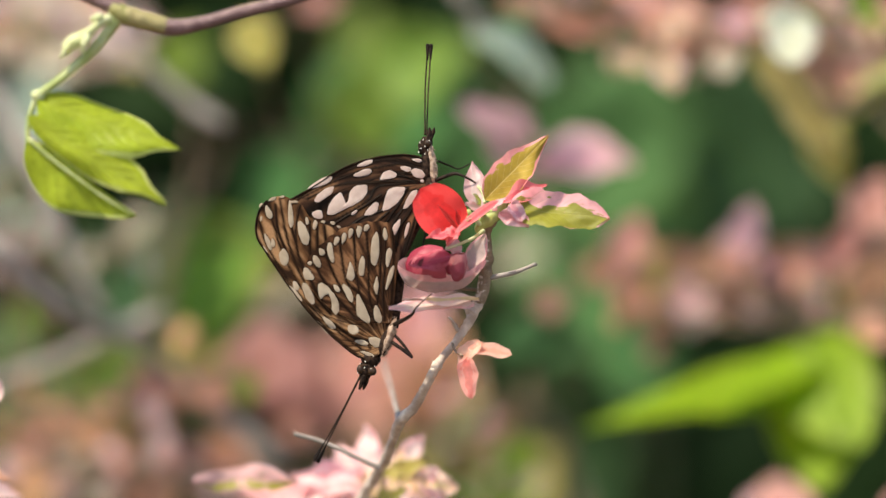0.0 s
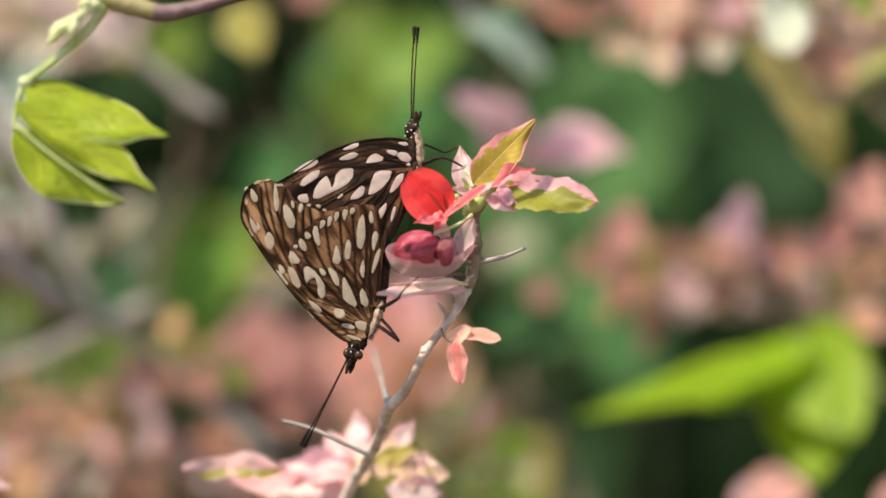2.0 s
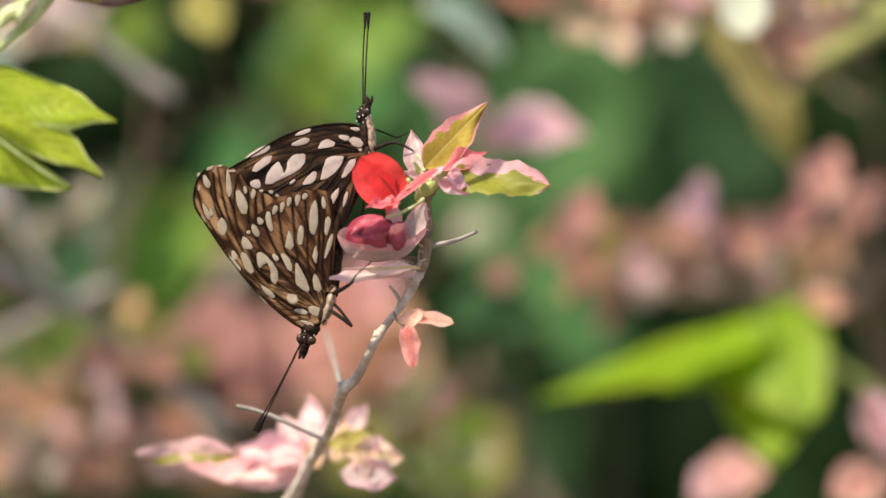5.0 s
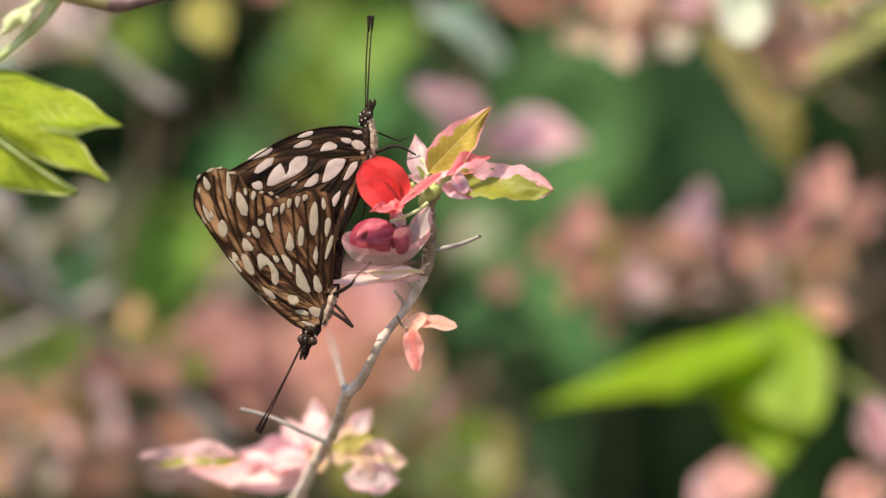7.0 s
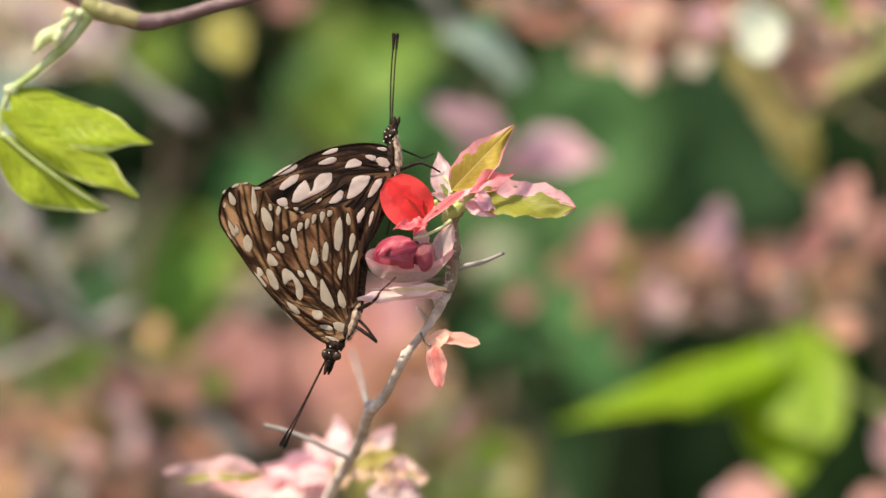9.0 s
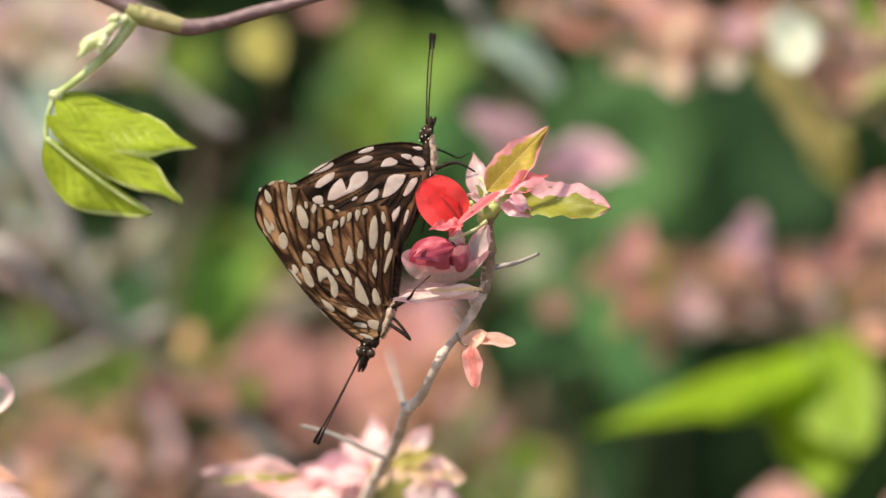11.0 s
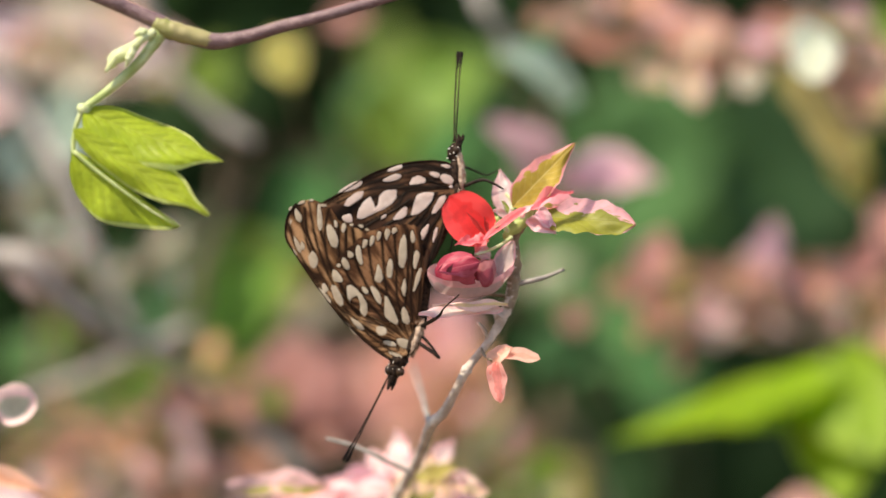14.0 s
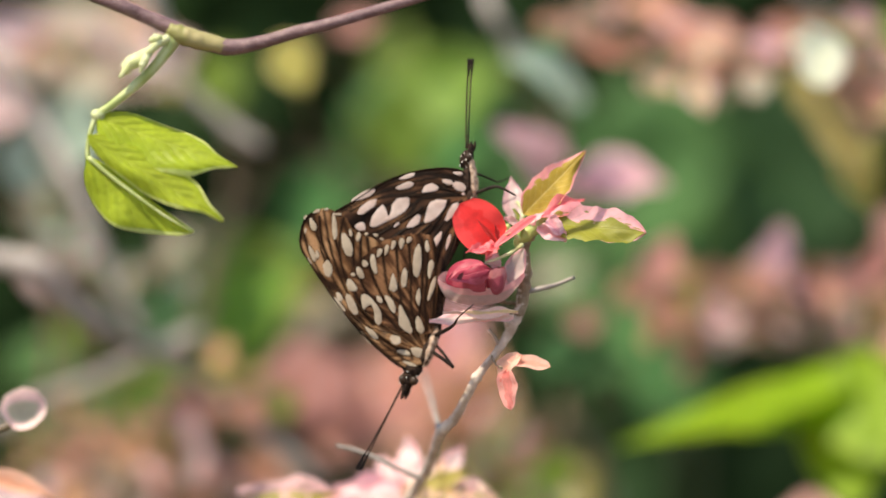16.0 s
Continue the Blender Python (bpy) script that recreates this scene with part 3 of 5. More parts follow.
def butterfly_upper():
    o = at(762, 300)
    fly = thing("butterfly", o, "dark brown butterfly with pinkish white spots, wings closed, head up", "butterfly", "mating butterflies")
    fb, hb = (762, 302), (752, 325)
    fore = [(758, 290), (738, 277), (700, 275), (650, 283), (600, 302), (555, 331), (520, 351), (500, 366), (512, 388), (560, 412), (630, 420), (690, 400), (735, 355)]
    hind = [(700, 305), (640, 330), (585, 372), (575, 410), (620, 445), (672, 470), (702, 478), (722, 440), (744, 375), (757, 335)]
    fore_veins = [
        [(756, 296), (700, 284), (650, 290), (590, 314), (530, 350)],
        [(752, 304), (715, 291), (660, 299), (600, 318), (520, 358)],
        [(750, 310), (705, 308), (665, 320), (600, 328), (545, 352)]]
    fore_spots = [[blob(646, 290, 29, 8, 18)], [blob(642, 307, 34, 11, 16)], [blob(567, 324, 46, 11, 25)], [blob(738, 284, 18, 6, -10)], [blob(500, 363, 17, 9, 33)]]
    hind_veins = [
        [(748, 318), (715, 322), (670, 323), (612, 334), (552, 366)],
        [(742, 324), (715, 325), (668, 332), (652, 354), (600, 386), (545, 408)],
        [(674, 346), (645, 366), (610, 386), (585, 402)],
        [(677, 374), (642, 386), (612, 408)],
        [(688, 376), (672, 390), (655, 408), (640, 420)],
        [(722, 333), (707, 362), (690, 385), (672, 415)],
        [(712, 372), (698, 394), (688, 424)],
        [(744, 335), (726, 376), (708, 404), (700, 445)],
        [(748, 345), (728, 410), (708, 468)],
        [(744, 322), (708, 312), (668, 312)],
        [(720, 334), (676, 374)]]
    hind_spots = [
        [blob(718, 299, 20, 9, -12)], [patch((726, 303), (734, 298), (746, 301), (753, 310), (748, 317), (734, 314))],
        [patch((672, 319), (678, 306), (690, 301), (703, 308), (700, 315), (685, 318))],
        [patch((556, 357), (562, 345), (578, 333), (592, 330), (588, 343), (574, 353), (564, 359))],
        [patch((579, 380), (582, 364), (591, 350), (603, 340), (609, 351), (613, 363), (626, 359), (624, 364), (608, 372), (590, 381)), patch((608, 369), (617, 354), (619, 340), (629, 329), (650, 327), (650, 342), (641, 354), (624, 365))],
        [patch((676, 374), (681, 352), (687, 336), (700, 331), (718, 332), (714, 346), (701, 362), (688, 371))],
        [patch((713, 370), (719, 354), (728, 339), (739, 336), (738, 346), (730, 359), (720, 369))],
        [patch((644, 382), (650, 371), (664, 358), (671, 360), (668, 374), (658, 381))],
        [blob(562, 380, 20, 15, -10)], [blob(627, 377, 13, 5, 38)], [patch((693, 408), (697, 398), (709, 387), (708, 400), (700, 416), (695, 416))],
        [blob(720, 408, 30, 6, 75)], [blob(747, 321, 7, 5, 0)]]
    for side in (-1, 1):
        wing("forewing", fly, fb, fore, M_WING_UP, side, 0.0008, 0.0011, fore_veins, fore_spots, M_SPOT_UP)
        wing("hindwing", fly, hb, hind, M_WING_UP, side, 0.0012, 0.0017, hind_veins, hind_spots, M_SPOT_UP)
    part("thorax", ball(at(757, 292), 13 * S, 14 * S, 38 * S, 3, lump=0.12), M_BODY, fly)
    part("breast", ball(at(765, 293, D - 0.0005), 7 * S, 12 * S, 38 * S, -6, lump=0.25), M_FUR, fly, "pale furry breast")
    part("abdomen", ptube([(762, 315, 12), (752, 360, 11), (735, 400, 9), (718, 440, 7), (712, 455, 3)], n=20, sides=12, rough=0.1), M_BODY, fly)
    fur(fly, [(764, 262), (768, 285), (769, 305), (767, 330)], (0.35, 0, -0.9), 170, 7, 3)
    head = part("head", ball(at(752, 258), 12 * S, 12 * S, 17 * S, 20, lump=0.2), M_BODY, fly)
    for off in (-0.0011, 0.0011):
        part("eye", ball(at(758, 254) + Vector((0, off, 0)), 6 * S, 6 * S, 7 * S), M_EYE, head)
        part("palp", ptube([(756, 258, 6, off * 900), (760, 246, 5.5, off * 900), (763 + off * 2500, 235, 4, off * 900), (764 + off * 4000, 226, 1.4, off * 900)], n=14, sides=7, rough=0.5), M_BODY, head)
    dots(head, [(743, 253, 1.8, -1.3), (745, 263, 1.7, -1.5), (752, 260, 1.9, -1.5), (757, 266, 1.5, -1.5), (749, 248, 1.6, -1.3), (741, 270, 1.8, -1.3), (752, 273, 1.4, -1.7), (760, 250, 1.5, -1.7)])
    antenna(fly, (752, 240), (757, 80), -2, -0.6)
    antenna(fly, (755, 240), (763, 80), -1, 1.4)
    leg(fly, [(770, 320, 3.6, -1), (802, 308, 3.2, -3), (820, 312, 2.4, -4), (842, 324, 1.6, -4)])
    leg(fly, [(772, 284, 2, 1), (795, 293, 1.7, 2), (812, 299, 1.4, 3), (832, 290, 1.1, 3)])
    leg(fly, [(762, 340, 2.4, 1), (755, 400, 1.9, 1), (748, 436, 1.3, 0)])
    return fly


def butterfly_lower():
    o = at(690, 590)
    fly = thing("butterfly", o, "lighter brown butterfly with cream spots, wings closed, hanging head down", "butterfly", "mating butterflies")
    fb, hb = (684, 612), (692, 572)
    fore = [(668, 630), (640, 634), (600, 606), (550, 556), (505, 497), (472, 447), (455, 418), (456, 385), (470, 358), (500, 348), (532, 360), (548, 384), (590, 405), (620, 440), (670, 520), (688, 590)]
    hind = [(640, 572), (580, 540), (545, 500), (540, 470), (566, 436), (600, 408), (640, 394), (678, 393), (694, 402), (700, 440), (701, 490), (698, 530), (694, 560)]
    fore_veins = [
        [(650, 625), (600, 588), (545, 538), (500, 478), (472, 432), (460, 392)],
        [(655, 615), (590, 572), (535, 512), (502, 450), (486, 400), (478, 360)],
        [(585, 556), (540, 500), (516, 445), (504, 400), (496, 354)],
        [(560, 520), (532, 462), (524, 420), (527, 385), (532, 364)],
        [(556, 490), (549, 440), (549, 392)], [(505, 440), (492, 405), (488, 362)], [(525, 432), (516, 400), (512, 358)], [(579, 442), (574, 400)], [(562, 446), (562, 402)],
        [(660, 604), (625, 597), (590, 572)], [(640, 634), (600, 602), (560, 562), (520, 512), (485, 460)]]
    fore_spots = [
        [patch((527, 394), (533, 391), (542, 402), (549, 420), (546, 434), (536, 432), (529, 415))], [blob(503, 456, 30, 16, -84, 0.0)], [blob(475, 428, 30, 8, -68)], [blob(484, 430, 16, 7, -82)],
        [blob(523, 519, 36, 8, -50)], [blob(476, 376, 24, 11, -70)], [blob(515, 380, 50, 9, -86)], [blob(558, 399, 18, 8, 80)], [blob(544, 391, 14, 6, -80)],
        [blob(572, 393, 8, 5, 0)], [blob(589, 395, 9, 6, -20)], [blob(600, 402, 8, 4, -20)], [blob(582, 571, 30, 10, -44)], [blob(570, 578, 34, 4, -50)], [blob(650, 626, 26, 6, -20)],
        [blob(470, 442, 15, 5, -66)], [blob(483, 353, 14, 6, 22)], [blob(463, 364, 9, 6, 45)], [blob(500, 349, 9, 4, 10)], [blob(520, 358, 16, 5, 0)], [blob(463, 388, 10, 4, 80)],
        [blob(640, 606, 24, 9, -15)], [patch((652, 598), (664, 596), (679, 603), (676, 613), (664, 615), (655, 608))], [blob(524, 506, 18, 10, -70)]]
    hind_veins = [
        [(690, 560), (695, 500), (697, 446), (694, 408)],
        [(681, 566), (678, 520), (682, 460), (682, 404)],
        [(668, 572), (654, 525), (652, 455), (648, 402)],
        [(667, 540), (673, 484), (674, 430), (672, 402)],
        [(655, 560), (635, 512), (628, 440), (626, 408)],
        [(668, 577), (640, 524), (614, 498), (604, 445), (600, 420)],
        [(650, 575), (618, 531), (597, 497), (582, 464), (577, 440)],
        [(628, 561), (598, 528), (576, 500), (564, 480), (556, 455)],
        [(627, 568), (584, 548), (562, 518), (548, 490)],
        [(640, 575), (610, 570), (566, 553), (543, 534), (535, 500)]]
    hind_spots = [
        [blob(596, 427, 17, 9, 70)], [blob(609, 422, 20, 8, 78)], [blob(621, 413, 18, 8, 78)], [blob(636, 410, 21, 9, 84)], [blob(649, 404, 13, 9, 60)],
        [blob(664, 440, 62, 15, 86, -0.2)], [blob(688, 456, 36, 10, 82)], [blob(682, 414, 22, 8, -84)], [blob(641, 471, 38, 11, 86, -0.2)],
        [patch((613, 492), (617, 473), (620, 462), (626, 474), (629, 490), (623, 498))], [patch((661, 508), (665, 494), (668, 488), (671, 505), (668, 522), (664, 518))], [blob(690, 492, 46, 8, 72)],
        [patch((579, 440), (582, 429), (588, 431), (593, 462), (589, 466), (582, 455))], [blob(570, 446, 14, 10, -60)], [blob(561, 462, 24, 11, -65)], [blob(549, 466, 8, 7, 0)],
        [patch((537, 484), (539, 473), (546, 475), (557, 490), (555, 496), (541, 495))], [patch((535, 508), (537, 500), (545, 503), (556, 523), (558, 536), (552, 539), (542, 528))],
        [patch((563, 504), (570, 500), (582, 508), (589, 518), (582, 520), (574, 524), (569, 530), (565, 524)), patch((580, 514), (590, 517), (600, 534), (601, 550), (595, 558), (588, 550), (587, 532))],
        [blob(596, 510, 16, 8, -55)], [patch((605, 506), (609, 502), (620, 511), (626, 526), (624, 536), (617, 531))],
        [patch((631, 522), (635, 520), (648, 545), (656, 566), (653, 573), (641, 566), (631, 556))], [patch((661, 548), (665, 539), (672, 548), (677, 566), (672, 573), (663, 566))],
        [blob(625, 583, 21, 17, -30, 0.1)]]
    for side in (-1, 1):
        wing("forewing", fly, fb, fore, M_WING_FORE, side, 0.0010, 0.0026, fore_veins, fore_spots, M_SPOT_LO)
        wing("hindwing", fly, hb, hind, M_WING_LO, side, 0.0014, 0.0032, hind_veins, hind_spots, M_SPOT_LO)
    part("thorax", ball(at(682, 600), 13 * S, 14 * S, 36 * S, 22, lump=0.10), M_BODY, fly)
    part("breast", ball(at(690, 592, D - 0.0010), 7.5 * S, 10 * S, 30 * S, 20, lump=0.35), M_FUR, fly, "pale furry breast")
    part("collar", ball(at(655, 636), 18 * S, 15 * S, 14 * S, 20, lump=0.2), M_BODY, fly)
    part("abdomen", ptube([(694, 580, 11), (702, 530, 10), (708, 490, 8), (712, 452, 5)], n=20, sides=12, rough=0.1), M_BODY, fly)
    fur(fly, [(692, 562), (697, 585), (692, 606), (680, 630)], (0.4, 0, 0.8), 170, 7, 4)
    head = part("head", ball(at(648, 654), 15 * S, 14 * S, 15 * S, 15, lump=0.15), M_BODY, fly)
    part("eye", ball(at(659, 657) + Vector((0, -0.0012, 0)), 8 * S, 6 * S, 8 * S), M_EYE, head)
    part("eye", ball(at(638, 654) + Vector((0, -0.0008, 0)), 7 * S, 7 * S, 9 * S), M_EYE, head)
    for off, du in ((-0.9, 0), (0.9, 7)):
        part("palp", ptube([(644 + du, 664, 4.6, off), (640 + du, 677, 4.6, off), (636 + du, 690, 2.0, off)], n=10, sides=7, rough=0.4), M_BODY, head)
    dots(head, [(638, 643, 1.6, -1.8), (647, 640, 1.7, -1.9), (645, 651, 1.4, -2.0), (633, 660, 1.4, -1.6), (663, 648, 1.4, -1.9)])
    antenna(fly, (639, 662), (557, 814), 2, -0.8)
    antenna(fly, (640, 662), (563, 817), 0, 0.8)
    leg(fly, [(693, 577, 4, -1), (715, 566, 3.8, -5), (730, 556, 2.8, -11), (738, 543, 1.4, -13), (765, 519, 1.1, -14)])
    leg(fly, [(697, 592, 3, -1), (712, 608, 2.8, -2), (730, 632, 2, -3)])
    leg(fly, [(694, 606, 3.6, -2), (714, 620, 3.4, -3), (730, 634, 2.2, -3)])
    return fly


FLY_UP = butterfly_upper()
FLY_LO = butterfly_lower()


# ---- the snow bush branch on which they sit ----
def branch():
    o = at(690, 780)
    b = thing("snow_bush_branch", o, "grey snow bush twig with pink and green variegated leaves", "branch")
    part("stem", ptube([(857, 418, 8), (860, 450, 9.5), (858, 480, 9.5), (854, 515, 9.5), (843, 545, 9.5), (826, 576, 8), (808, 603, 7), (789, 626, 6.5), (771, 650, 8), (753, 685, 7.5, 3), (732, 722, 9, 8), (709, 745, 9.5, 11), (697, 775, 8.5, 20), (684, 810, 9, 30), (660, 850, 9.5, 42), (632, 900, 11, 52), (560, 1080, 18, 70), (420, 1800, 30, 60), (330, 4200, 50, 120), (330, 9990, 70, 150)], n=200, sides=14, rough=0.32, seed=2), M_BARK, b)
    part("stem_tip", ptube([(846, 538, 10), (855, 512, 11), (859, 478, 11.8), (861, 445, 11.5), (858, 415, 9.5), (866, 395, 11), (880, 378, 10), (892, 360, 7), (900, 340, 3)], n=40, sides=12, rough=0.35, seed=4), M_BARKB, b)
    part("green_tip", ptube([(848, 416, 5, -1), (850, 400, 10, -1.2), (866, 388, 12, -1), (884, 372, 9, -1), (896, 350, 5, 0)], n=20, sides=12, rough=0.25, seed=5), M_GREENTIP, b, "pale green shoot tip")
    part("side_twig", ptube([(858, 494, 5), (885, 488, 4.5), (915, 481, 4), (950, 467, 3)], n=16, sides=8, rough=0.4, seed=6), M_BACKTWIG, b)
    part("side_twig", ptube([(672, 828, 5), (635, 812, 4), (590, 790, 3.8), (555, 777, 3.5), (520, 768, 4)], n=22, sides=8, rough=0.4, seed=7, d=D + 0.026), M_BACKTWIG, b)
    part("side_twig", ptube([(708, 744, 8, 11), (699, 715, 4.5, 40), (690, 680, 3.5, 65), (676, 636, 3, 90)], n=16, sides=8, rough=0.3, seed=8), M_BACKTWIG, b)
    part("side_twig", ptube([(852, 514, 3.5), (825, 512, 3), (795, 508, 2.5)], n=10, sides=7, rough=0.3, seed=9), M_BARKB, b)
    part("side_twig", ptube([(812, 588, 4), (802, 570, 3), (793, 562, 2.5)], n=8, sides=7, rough=0.3, seed=10), M_BARK, b)
    for i, (u, v, r) in enumerate(((773, 647, 9.5), (834, 552, 10.5), (853, 516, 9.5))):
        part("bud_scar", ball(at(u, v), r * S, r * S, r * S * 0.8, 25, lump=0.5), M_BARK, b)
    for rows in ([(856, 408, 4, -2), (838, 421, 3, -4), (812, 433, 2.8, -6), (790, 440, 2.5, -7)], [(850, 398, 4, -2), (838, 385, 4.5, -3), (826, 377, 4, -3)], [(858, 360, 3, 2), (856, 345, 3, 3), (846, 330, 3, 4)]):
        part("petiole", ptube(rows, n=12, sides=8, rough=0.2), M_SHOOT, b)
    part("bud", ball(at(852, 376, D - 0.003), 9 * S, 8 * S, 8 * S, 20, lump=0.3), M_GREENTIP, b)
    part("bud", ball(at(828, 378, D - 0.004), 7 * S, 6 * S, 7 * S, 20, lump=0.3), M_GREENTIP, b)
    near_leaf(b, M_RED, (812, 414), (744, 334), 88, da=-5, db=-6, facing=(-0.45, -0.85, 0.6), fold=5, peak=0.95, sharp=0.38, cup=0.08, wave=0.05, label="glowing red young leaf", seed=1)
    # two narrow dark strips: soft shadows on the red leaf, put in as shapes
    near_leaf(b, M_REDSHADOW, (814, 410), (774, 362), 9, da=-6.5, db=-8, facing=(-0.1, -1, 0.3), fold=20, wave=0.4, seed=51, label="narrow dark red strip for a shadow on the red leaf")
    near_leaf(b, M_REDSHADOW, (814, 402), (806, 370), 10, da=-6, db=-6.5, facing=(0.3, -1, 0.2), fold=20, wave=0.3, seed=52)
    near_leaf(b, M_PINKRED, (818, 408), (754, 422), 30, da=-5.5, db=-8, facing=(0, -0.7, 0.7), wave=0.35, teeth=0.12, seed=2, label="small crimson leaf")
    near_leaf(b, M_PINKRED, (810, 405), (790, 432), 26, da=-5.5, db=-8, facing=(0, -0.9, 0.4), wave=0.35, teeth=0.12, seed=53)
    near_leaf(b, M_VARIEG, (858, 354), (971, 239), 66, da=-3, db=-1, facing=(-0.05, -1, 0.1), fold=5, peak=0.70, sharp=0.75, beak=0.25, wave=0.10, teeth=0.04, seed=3, n=22, m=12, label="olive leaf with a pink margin")
    near_leaf(b, M_PINKRED, (882, 356), (804, 414), 22, da=-8, db=-9.5, facing=(-0.5, -0.8, 0.4), fold=26, sharp=0.5, seed=4)
    near_leaf(b, M_PINKRED, (888, 358), (968, 328), 46, da=-4, db=-3, facing=(-0.2, -0.8, 0.6), fold=20, wave=0.25, seed=5)
    near_leaf(b, M_VARIEG2, (897, 366), (1079, 386), 84, da=-5, db=-10, facing=(-0.1, -0.8, 0.6), fold=10, sharp=0.58, droop=0.02, wave=0.20, teeth=0.07, seed=6, n=24, m=12, label="green leaf with a ragged pale pink edge")
    near_leaf(b, M_PINK, (884, 376), (936, 400), 40, da=-6, db=-9, facing=(0.1, -0.8, 0.5), fold=12, sharp=0.55, wave=0.35, seed=7)
    near_leaf(b, M_PINK, (905, 360), (925, 392), 30, da=-7, db=-10, facing=(0.2, -0.9, 0.4), fold=12, sharp=0.55, wave=0.35, seed=54)
    near_leaf(b, M_PALE, (850, 372), (836, 286), 46, da=3, db=6, facing=(-0.3, -1, 0.2), fold=14, wave=0.2, seed=8)
    bowl(b, M_CUP, at(772, 471, D - 0.005), (0.10, -0.36, 0.93), (0.93, 0, 0.30), 74 * S, 40 * S, 47 * S, 88, 26, "greyish pink leaf curled into a cup")
    near_leaf(b, M_CUP, (832, 478), (859, 414), 40, da=-4, db=-4, facing=(-0.2, -1, 0.2), fold=20, wave=0.1, sharp=0.7, seed=10)
    bowl(b, M_MAGENTA, at(763, 467, D - 0.0075), (0.95, -0.12, 0.16), (0.1, 0.1, 1), 33 * S, 24 * S, 46 * S, 126, 0, "folded dark magenta young leaf")
    near_leaf(b, M_MAGENTA, (798, 452), (722, 470), 40, da=-11, db=-12, facing=(0, -1, 0.5), fold=-18, sharp=0.6, wave=0.25, seed=12)
    # no opening here: a dark strip laid on top gives the slit's shade
    near_leaf(b, M_SLIT, (738, 476), (750, 456), 9, da=-12.4, db=-12.4, facing=(0, -1, 0.3), fold=10, seed=57, label="dark strip for the shade in the folded leaf's slit")
    bowl(b, M_MAUVE, at(806, 467, D - 0.0075), (-0.1, -0.1, 0.95), (1, 0, 0.1), 20 * S, 16 * S, 32 * S, 120, 0, "small magenta bud")
    near_leaf(b, M_PALE, (818, 440), (788, 440), 34, da=-3, db=-4, facing=(0.1, -0.8, 0.6), fold=20, sharp=0.6, wave=0.3, seed=55)
    near_leaf(b, M_CREAM, (848, 530), (712, 530), 26, da=-8, db=-10, facing=(-0.3, -0.6, 0.85), fold=10, wave=0.45, sharp=0.7, seed=14, n=22, m=10, label="cream and pink crinkled leaf")
    near_leaf(b, M_PALE, (840, 534), (688, 544), 40, da=-7, db=-9, facing=(-0.4, -0.7, 0.65), fold=12, wave=0.4, sharp=0.7, seed=15)
    near_leaf(b, M_PALEPEACH, (828, 616), (906, 628), 38, da=-8, db=-9, facing=(-0.3, -0.6, 0.8), fold=14, wave=0.12, peak=1.25, sharp=0.36, seed=16, label="small peach leaf")
    near_leaf(b, M_CORAL, (828, 632), (833, 706), 44, da=-8, db=-9, facing=(-0.6, -0.8, 0.4), fold=12, wave=0.2, peak=0.85, sharp=0.5, seed=17)
    near_leaf(b, M_PALEPEACH, (814, 648), (850, 604), 40, da=-6, db=-9, facing=(-0.4, -0.7, 0.7), fold=16, wave=0.3, peak=1.1, sharp=0.45, seed=18)
    part("petiole", ptube([(800, 606, 2.5, 0), (806, 622, 2.2, -4), (818, 630, 2.2, -8)], n=10, sides=7), M_BARKB, b)
    for a, c, w, q in (((846, 372), (822, 362), 22, 61), ((850, 364), (838, 344), 20, 62), ((870, 370), (896, 352), 22, 63), ((846, 378), (826, 392), 16, 64)):
        near_leaf(b, M_PALE if q % 2 else M_GREENLEAF, a, c, w, da=-6, db=-9, facing=(-0.3, -0.8, 0.6), fold=20, wave=0.3, sharp=0.55, seed=q)
    # leaves round the foot of the twig
    low = [(522, 852, 342, 852, 58, 14, 0), (640, 866, 515, 842, 52, 16, 2), (650, 872, 556, 826, 54, 22, 1), (660, 850, 646, 752, 64, 24, 2),
           (700, 846, 812, 866, 66, 12, 5), (676, 842, 760, 815, 40, 12, 3), (704, 850, 748, 768, 52, 22, 2), (640, 884, 470, 892, 70, 26, 2), (700, 890, 800, 900, 60, 8, 2)]
    more = [(640, 870, 600, 786, 56, 26, 2), (690, 870, 712, 792, 46, 18, 5), (720, 870, 776, 826, 50, 14, 2), (600, 880, 560, 840, 50, 18, 1), (735, 850, 742, 905, 36, 8, 5), (560, 872, 420, 872, 46, 22, 1), (660, 880, 640, 820, 50, 20, 5)]
    kinds = (M_VARIEG3, M_PINK, M_PALE, M_OLIVE, M_PALEPEACH, M_CREAM)
    for i, (a, c, e, f, w, off, k) in enumerate(low + more):
        near_leaf(b, kinds[k], (a, c), (e, f), w, da=off * 0.6 + 54, db=off + 50, facing=(0.15 * (i % 3 - 1) - 0.2, -0.95, 0.5), fold=12, wave=0.42, teeth=0.05, sharp=0.75, seed=20 + i)
    return b


BRANCH = branch()


